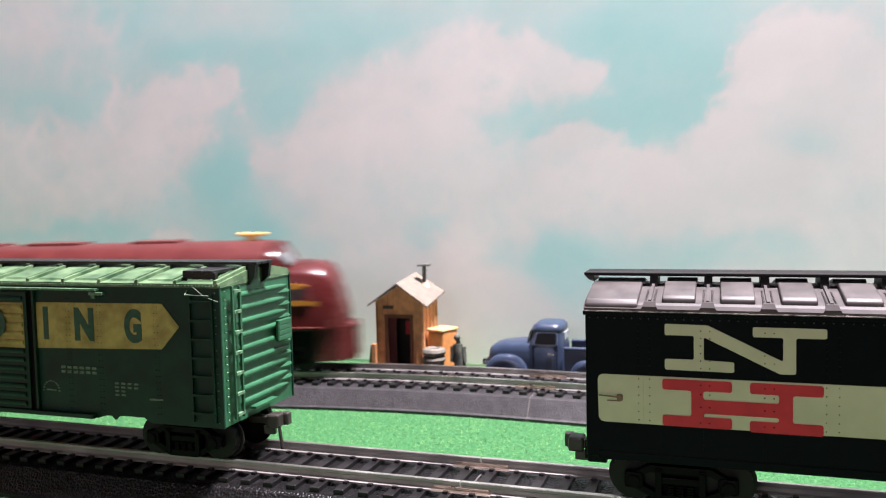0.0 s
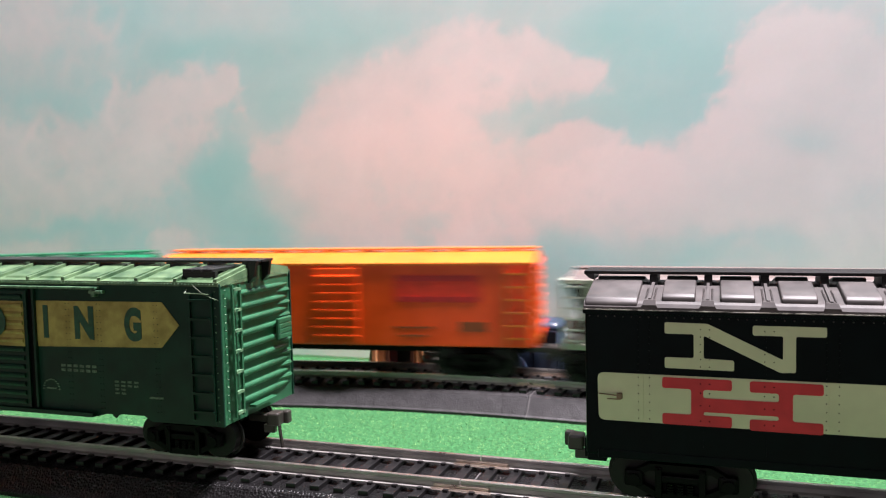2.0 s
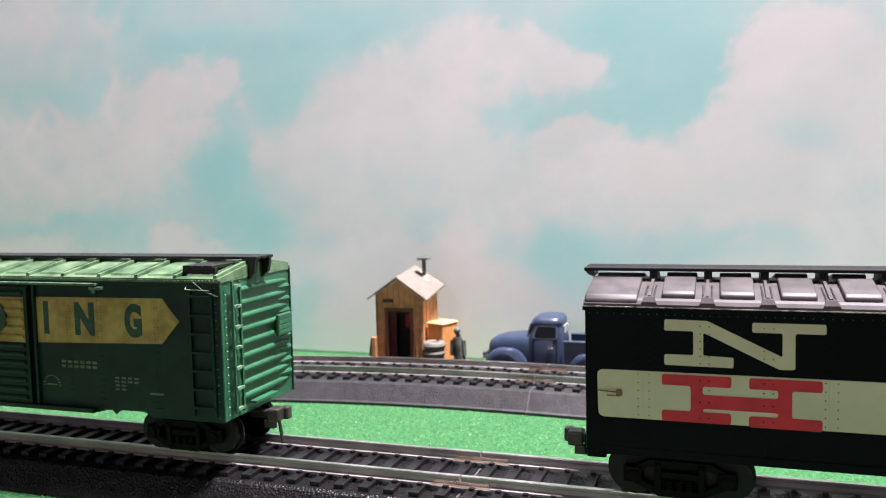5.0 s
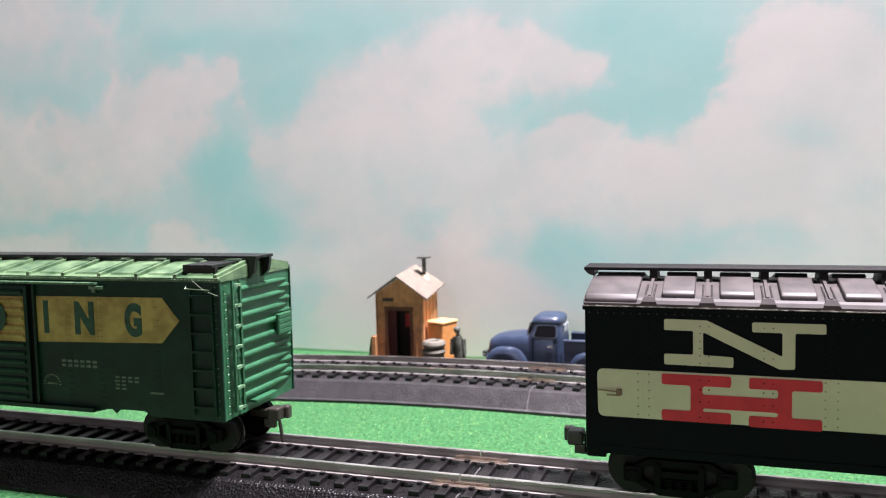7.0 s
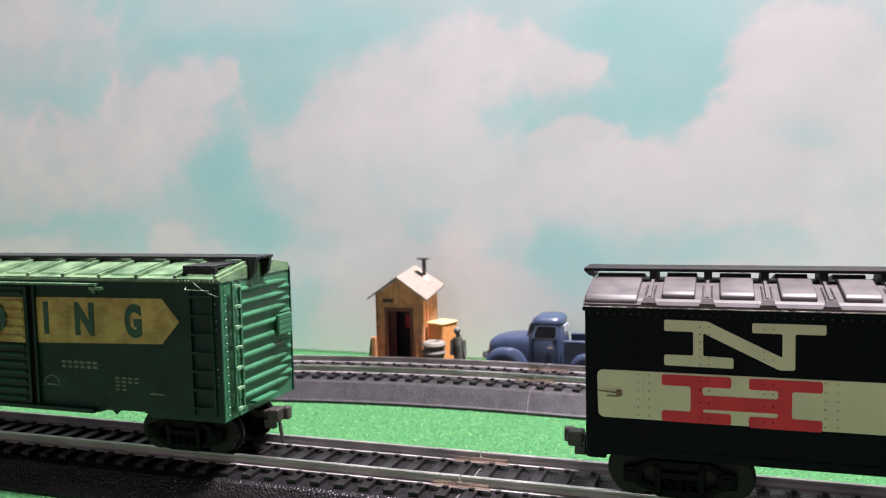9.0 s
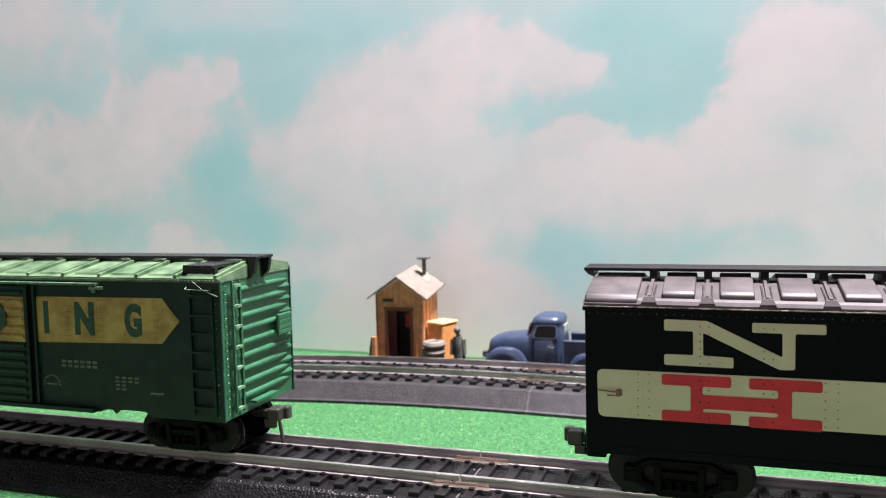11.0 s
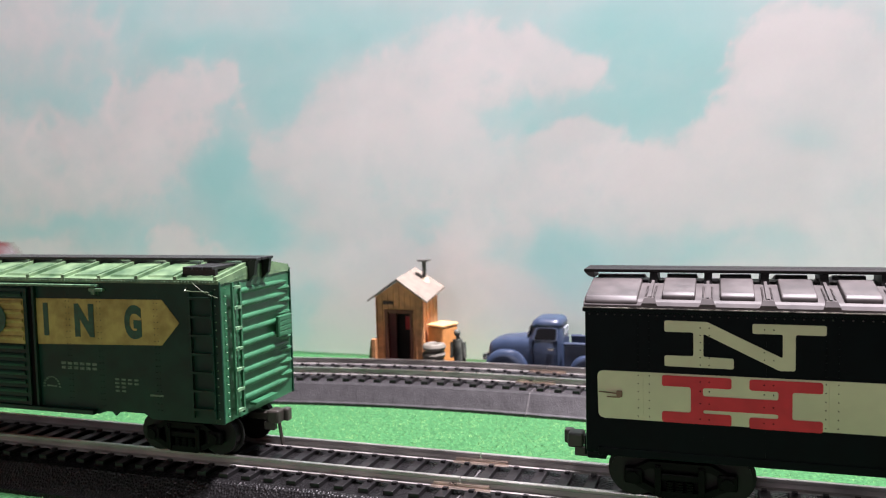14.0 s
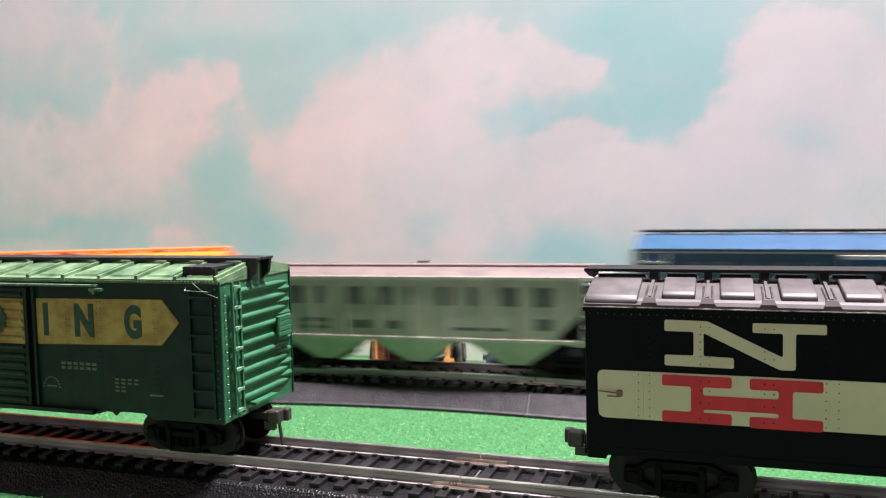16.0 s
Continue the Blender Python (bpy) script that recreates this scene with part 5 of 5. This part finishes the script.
def shed():
    ob = thing("shed", "tiny orange-brown plank shed with pale roof and stovepipe", "model shed", m=pose(-6.92 * CM, 13.35 * CM, GROUND * CM))
    hw, y0, y1 = 1.02, -0.75, 1.2
    body = part("side_wall", box(B(), hw - 0.08, hw, y0, y1, 0, 3.45), SHEDW, ob)
    part("side_wall", box(B(), -hw, -hw + 0.08, y0, y1, 0, 3.35), SHEDW, ob)
    part("back_wall", prism_y(B(), [(-hw, 0), (hw, 0), (hw, 3.5), (0, 4.2), (-hw, 3.4)], y1 - 0.08, y1), SHEDW, ob)
    bm = B()
    box(bm, -hw, -0.6, y0, y0 + 0.08, 0, 2.78)
    box(bm, 0.6, hw, y0, y0 + 0.08, 0, 2.78)
    prism_y(bm, [(-hw, 2.77), (hw, 2.77), (hw, 3.4), (0, 4.05), (-hw, 3.4)], y0, y0 + 0.08)
    front = part("front_wall", bm, SHEDW, ob)
    for i in range(9):
        x = -hw + 0.02 + i * (2 * hw - 0.04) / 8
        z0 = 0 if abs(x) > 0.62 else 2.8
        part("batten", box(B(), x - 0.025, x + 0.025, y0 - 0.03, y0, z0, 3.4 + 0.6 * (1 - abs(x) / hw)), SHEDW, front)
    for i in range(5):
        yy = y0 + 0.1 + i * 0.44
        part("batten", box(B(), hw, hw + 0.03, yy - 0.025, yy + 0.025, 0, 3.4), SHEDW, body)
    fr = mat("brown_door_frame", (0.16, 0.06, 0.03), 0.55)
    part("door_frame", box(B(), -0.62, -0.48, y0 - 0.05, y0 + 0.05, 0, 2.82), fr, ob)
    part("door_frame", box(B(), 0.5, 0.62, y0 - 0.05, y0 + 0.05, 0, 2.82), fr, ob)
    part("door_frame", box(B(), -0.64, 0.64, y0 - 0.06, y0 + 0.045, 2.704, 2.85), fr, ob)
    part("door", box(B(), -0.5, -0.16, y0 + 0.1, y0 + 0.16, 0, 2.7), mat("dark_red_door", (0.09, 0.012, 0.01), 0.5), ob, "dark red half-open door")
    part("red_notice", box(B(), 0.1, 0.32, y0 + 0.5, y0 + 0.55, 1.95, 2.5), mat("red_notice", (0.4, 0.02, 0.02), 0.5), ob)
    part("inner_back", box(B(), -hw + 0.1, hw - 0.1, y0 + 0.56, y0 + 0.62, 0, 3.3), mat("dark_interior", (0.02, 0.012, 0.01), 0.8), ob)
    part("lintel_sign", box(B(), -0.68, -0.22, y0 - 0.07, y0 - 0.02, 3.08, 3.22), mat("dark_sign", (0.06, 0.04, 0.03), 0.6), ob)
    for d in (-1, 1):
        e = 1.32 * d
        rings = [[(0, y0 - 0.22, 4.1), (0, y0 - 0.22, 4.17), (e, y0 - 0.22, 3.25), (e, y0 - 0.22, 3.18)], [(0, y1 + 0.15, 4.36), (0, y1 + 0.15, 4.43), (e, y1 + 0.15, 3.6), (e, y1 + 0.15, 3.53)]]
        part("roof_slope", loft(B(), rings), ROOFW, ob)
    pipe = part("stovepipe", rod(B(), (0.62, 0.75, 3.8), (0.62, 0.75, 4.75), 0.085, 12), mat("sooty_pipe", (0.09, 0.09, 0.08), 0.5), ob)
    part("pipe_cap", box(B(), 0.37, 0.87, 0.55, 0.95, 4.74, 4.83, 0.02), MATS["sooty_pipe"], pipe)
    part("pipe_collar", rod(B(), (0.64, 0.75, 3.75), (0.64, 0.75, 4.05), 0.26, 12, 0.14), mat("tan_collar", (0.5, 0.4, 0.28), 0.6), pipe)


shed()


def clutter():
    crate = thing("crate", "pale orange wooden crate beside the shed", "crate", m=pose(-5.25 * CM, 13.3 * CM, GROUND * CM, 0, 0, -22))
    cm = mat("pale_orange_crate", (0.62, 0.27, 0.08), 0.6)
    part("crate_box", box(B(), -0.42, 0.42, -0.5, 0.5, 0, 2.14, 0.08), cm, crate)
    part("lid", box(B(), -0.45, 0.45, -0.53, 0.53, 2.13, 2.24, 0.05), mat("pale_lid", (0.6, 0.34, 0.14), 0.6), crate, "pale lid")
    board = thing("board", "pale board leaning beside the shed crate", "board", m=pose(-4.6 * CM, 12.75 * CM, GROUND * CM, 0, 14, 0))
    part("plank", box(B(), -0.12, 0.12, -0.05, 0.05, 0.02, 1.5, 0.02), mat("pale_lid", (0.6, 0.34, 0.14), 0.6), board)
    TY = mat("grey_rubber", (0.16, 0.15, 0.12), 0.6)
    for k in range(5):
        tyre = thing("tyre", "grey model tyre in a stack", "tyre", "stack of tyres", m=pose((-5.42 + 0.02 * k) * CM, 12.45 * CM, (GROUND + k * 0.31) * CM))
        bm = B()
        rings = []
        for i in range(25):
            a = i * math.tau / 24
            rings.append([(math.cos(a) * (0.33 + 0.16 * math.cos(b)), math.sin(a) * (0.33 + 0.16 * math.cos(b)), 0.155 + 0.155 * math.sin(b)) for b in [j * math.tau / 8 for j in range(8)]])
        part("tread", loft(bm, rings, cap=False), TY, tyre, smooth=True)
    post = thing("post", "short orange wooden post by the shed corner", "post", m=pose(-8.02 * CM, 12.5 * CM, GROUND * CM))
    part("stake", box(B(), -0.1, 0.1, -0.1, 0.1, 0, 1.62, 0.03), SHEDW, post)
    bush = thing("sack", "dull brown sack leaning by the shed wall", "sack", m=pose(-8.25 * CM, 12.9 * CM, GROUND * CM))
    part("bag", rod(B(), (0, 0, 0), (0, 0, 1.45), 0.3, 10, 0.1), mat("dull_sacking", (0.22, 0.2, 0.09), 0.8), bush, smooth=True)
    # a small cast figure, one plain shape
    bm = B()
    for a, b, r0, r1 in (((-0.2, 0, 0), (-0.12, 0.0, 0.8), 0.09, 0.14), ((0.34, -0.05, 0), (0.08, 0, 0.8), 0.08, 0.14), ((-0.02, 0, 0.7), (-0.1, 0, 1.5), 0.24, 0.2), ((-0.3, 0, 1.4), (-0.32, -0.1, 0.85), 0.1, 0.08), ((0.14, 0, 1.4), (0.22, -0.1, 0.85), 0.1, 0.08), ((-0.08, 0, 1.5), (-0.06, 0, 1.62), 0.09, 0.09)):
        rod(bm, a, b, r0, 10, r1)
    bmesh.ops.create_icosphere(bm, subdivisions=2, radius=0.14, matrix=Matrix.Translation((-0.1, -0.04, 1.74)))
    fig = part("figurine", bm, mat("dark_cast_figure", (0.02, 0.032, 0.026), 0.6, scale=260, var=0.5, col2=(0.075, 0.08, 0.065)), smooth=True)
    fig.matrix_basis = pose(-4.28 * CM, 12.6 * CM, GROUND * CM) @ Matrix.Diagonal((1.02, 0.95, 1.14, 1))
    tagged(fig, "tiny dark cast figurine standing on the grass", "figurine")


clutter()


def oval(cx, hx, hy, z, n=32, power=4.0):
    """A level ring of rounded-rectangle shape."""
    out = []
    for i in range(n):
        a = i * math.tau / n
        c, d = math.cos(a), math.sin(a)
        out.append((cx + math.copysign(abs(c) ** (2 / power), c) * hx, math.copysign(abs(d) ** (2 / power), d) * hy, z))
    return out


def fender(xc, x0, x1, y, top, wheel, zc=0.46):
    """A pressed wing over a wheel: a bulging crown with a round opening below; y is its side."""
    rings = []
    for i in range(25):
        x = x0 + (x1 - x0) * i / 24
        u = (x - (x0 + x1) / 2) / ((x1 - x0) / 2)
        crown = 0.5 + (top - 0.5) * max(0.0, 1 - abs(u) ** 2.6) ** 0.55 + 0.04
        dx = x - xc
        low = zc + math.sqrt(wheel * wheel - dx * dx) if abs(dx) < wheel else 0.42
        low = min(low, crown - 0.03)
        rings.append([(x, y * 1.08, low), (x, y * 1.12, low + (crown - low) * 0.5), (x, y * 1.08, low + (crown - low) * 0.82), (x, y * 0.98, crown - 0.015), (x, y * 0.84, crown), (x, y * 0.5, crown - 0.02), (x, y * 0.5, low)])
    return loft(B(), rings)


def pickup():
    ob = thing("pickup_truck", "old blue toy pickup truck parked on the grass", "model truck", m=pose(-0.66 * CM, 13.3 * CM, GROUND * CM))
    ob.scale = (0.97, 0.97, 0.905)
    CHROME = mat("chrome", (0.8, 0.8, 0.78), 0.15, 1.0)

    def ring(x, hw, z0, z1, r):
        out = []
        for i in range(13):
            a = math.pi * i / 12
            c, d = math.cos(a), math.sin(a)
            out.append((x, -math.copysign(abs(c) ** r, c) * hw, z0 + 0.4 * (z1 - z0) + abs(d) ** r * 0.6 * (z1 - z0)))
        return [(x, -hw, z0)] + out + [(x, hw, z0)]

    part("hood", loft(B(), [ring(-2.58, 0.42, 0.7, 1.5, 0.6), ring(-2.5, 0.6, 0.65, 1.76, 0.55), ring(-2.3, 0.7, 0.6, 1.92, 0.55), ring(-1.9, 0.78, 0.6, 2.04, 0.55), ring(-1.3, 0.85, 0.6, 2.1, 0.5), ring(-0.7, 0.93, 0.6, 2.15, 0.5)]), TRUCKB, ob, smooth=True)
    cab = part("cab", loft(B(), [oval(-0.12, 0.78, 1.0, 0.4), oval(-0.12, 0.78, 1.02, 1.2), oval(-0.12, 0.78, 1.0, 1.9), oval(-0.1, 0.72, 0.96, 2.1), oval(-0.05, 0.62, 0.87, 2.58), oval(-0.05, 0.6, 0.85, 2.68)]), TRUCKB, ob, smooth=True)
    part("cab_roof", loft(B(), [oval(-0.06, 0.65, 0.88, 2.6), oval(-0.06, 0.67, 0.9, 2.66), oval(-0.04, 0.62, 0.86, 2.8), oval(-0.02, 0.5, 0.72, 2.91), oval(-0.01, 0.32, 0.48, 2.95)]), TRUCKB, cab, smooth=True)
    for y in (-1, 1):
        def pane(x0, x1, z0, z1, off, lean):
            pts = [(x0 + lean, z1), (x0 + 0.1 + lean, z1 + 0.05), (x1 - 0.08, z1 + 0.05), (x1, z1), (x1, z0 + 0.05), (x1 - 0.06, z0), (x0 + 0.06, z0), (x0, z0 + 0.05)]
            def depth(z):
                return 0.965 - (z - 2.12) * 0.18
            return loft(B(), [[(x, y * (depth(z) + off), z) for x, z in pts], [(x, y * (depth(z) + off - 0.06), z) for x, z in pts]])
        surround = part("window_frame", pane(-0.58, 0.42, 2.02, 2.52, 0.012, 0.1), TRUCKB, cab)
        part("side_glass", pane(-0.5, 0.36, 2.06, 2.49, 0.02, 0.1), mat("dark_cab_window", (0.004, 0.004, 0.005), 0.4, spec=0.1), surround, "dark side window")
        part("door_line", box(B(), -0.56, -0.54, y * 1.0, y * 1.026, 0.62, 2.0), DARK, cab)
        part("door_line", box(B(), 0.4, 0.42, y * 1.0, y * 1.026, 0.62, 2.0), DARK, cab)
        part("door_handle", box(B(), 0.04, 0.3, y * 1.02, y * 1.08, 1.6, 1.72, 0.03), CHROME, cab, "chrome handle")
        part("running_step", box(B(), -1.0, 0.9, y * 0.9, y * 1.08, 0.38, 0.5, 0.02), TRUCKB, ob)
        part("front_fender", fender(-1.85, -2.66, -0.72, y, 1.52, 0.54), TRUCKB, ob, smooth=True)
        part("rear_fender", fender(1.62, 0.86, 2.4, y, 1.42, 0.54), TRUCKB, ob, smooth=True)
        part("bed_side", box(B(), 0.68, 2.75, y * 0.84, y * 0.92, 0.6, 1.9, 0.03), TRUCKB, ob)
        part("bed_rail", rod(B(), (0.68, y * 0.9, 1.9), (2.75, y * 0.9, 1.9), 0.08, 10), TRUCKB, ob, smooth=True)
        lamp_rim = part("headlight", rod(B(), (-2.5, y * 0.82, 1.2), (-2.68, y * 0.82, 1.2), 0.16, 16), CHROME, ob, "chrome-rimmed headlight", smooth=True)
        part("lens", rod(B(), (-2.66, y * 0.82, 1.2), (-2.71, y * 0.82, 1.2), 0.12, 14, 0.07), mat("pale_lens", (0.7, 0.7, 0.62), 0.15), lamp_rim, smooth=True)
        for x in (-1.85, 1.62):
            wheel = part("wheel", rod(B(), (x, y * 0.78, 0.46), (x, y * 1.04, 0.46), 0.46, 28), mat("black_rubber", (0.015, 0.015, 0.015), 0.7), ob, smooth=True)
            part("hubcap", rod(B(), (x, y * 1.03, 0.46), (x, y * 1.08, 0.46), 0.27, 20, 0.17), mat("pale_hubcap", (0.6, 0.62, 0.58), 0.3), wheel, "pale hubcap", smooth=True)
    part("windscreen", loft(B(), [[(-0.87, -0.7, 2.14), (-0.87, 0.7, 2.14), (-0.8, 0.7, 2.14), (-0.8, -0.7, 2.14)], [(-0.75, -0.62, 2.6), (-0.75, 0.62, 2.6), (-0.68, 0.62, 2.6), (-0.68, -0.62, 2.6)]]), GLASSD, cab)
    part("rear_glass", box(B(), 0.57, 0.64, -0.45, 0.45, 2.18, 2.52, 0.02), mat("pale_rear_glass", (0.3, 0.33, 0.36), 0.2), cab)
    part("bed_floor", box(B(), 0.66, 2.75, -0.86, 0.86, 0.6, 0.74), TRUCKB, ob)
    part("tailgate", box(B(), 2.7, 2.78, -0.84, 0.84, 0.6, 1.88, 0.02), TRUCKB, ob)
    part("bumper", box(B(), -2.84, -2.72, -0.95, 0.95, 0.5, 0.7, 0.04), CHROME, ob, "chrome bumper")
    part("grille", box(B(), -2.66, -2.56, -0.4, 0.4, 0.75, 1.3, 0.03), CHROME, ob)


pickup()

# ---- motion ----
SPEED = [(0, 27.1), (1, 28.0), (2, 28.65), (3, 29.5), (4, 30.8), (6, 31.2), (9, 31.0), (12, 28.5), (14.2, 26.6), (15, 27.2), (16, 28.6)]
LAP = 14.42


def travelled(t):
    """How far the train has gone since the start; one lap takes LAP seconds."""
    def raw(u):
        total, k = 0.0, 200
        for i in range(k):
            total += float(np.interp((i + 0.5) * u / k, [a for a, _ in SPEED], [b for _, b in SPEED]))
        return total * u / k
    lap = raw(LAP)
    early, late = raw(4.3), raw(14.0)
    d = raw(t)
    if t <= 4.3:
        return d
    stretch = (LOOP - early - (lap - late)) / (late - early)
    if t <= 14.0:
        return early + (d - early) * stretch
    return early + (late - early) * stretch + d - late


def car_pose(s, reach):
    """A car stands on its two bogies, so it cuts the curve as a chord."""
    a, b = on_loop(s - reach), on_loop(s + reach)
    h = math.degrees(math.atan2(b[1] - a[1], b[0] - a[0]))
    return pose((a[0] + b[0]) / 2 * CM, (a[1] + b[1]) / 2 * CM, 0, 0, 0, h)


def motions():
    for car, centre, reach in TRAIN:
        walk(car, [(k * 0.2, car_pose(centre + travelled(k * 0.2), reach)) for k in range(81)])


motions()
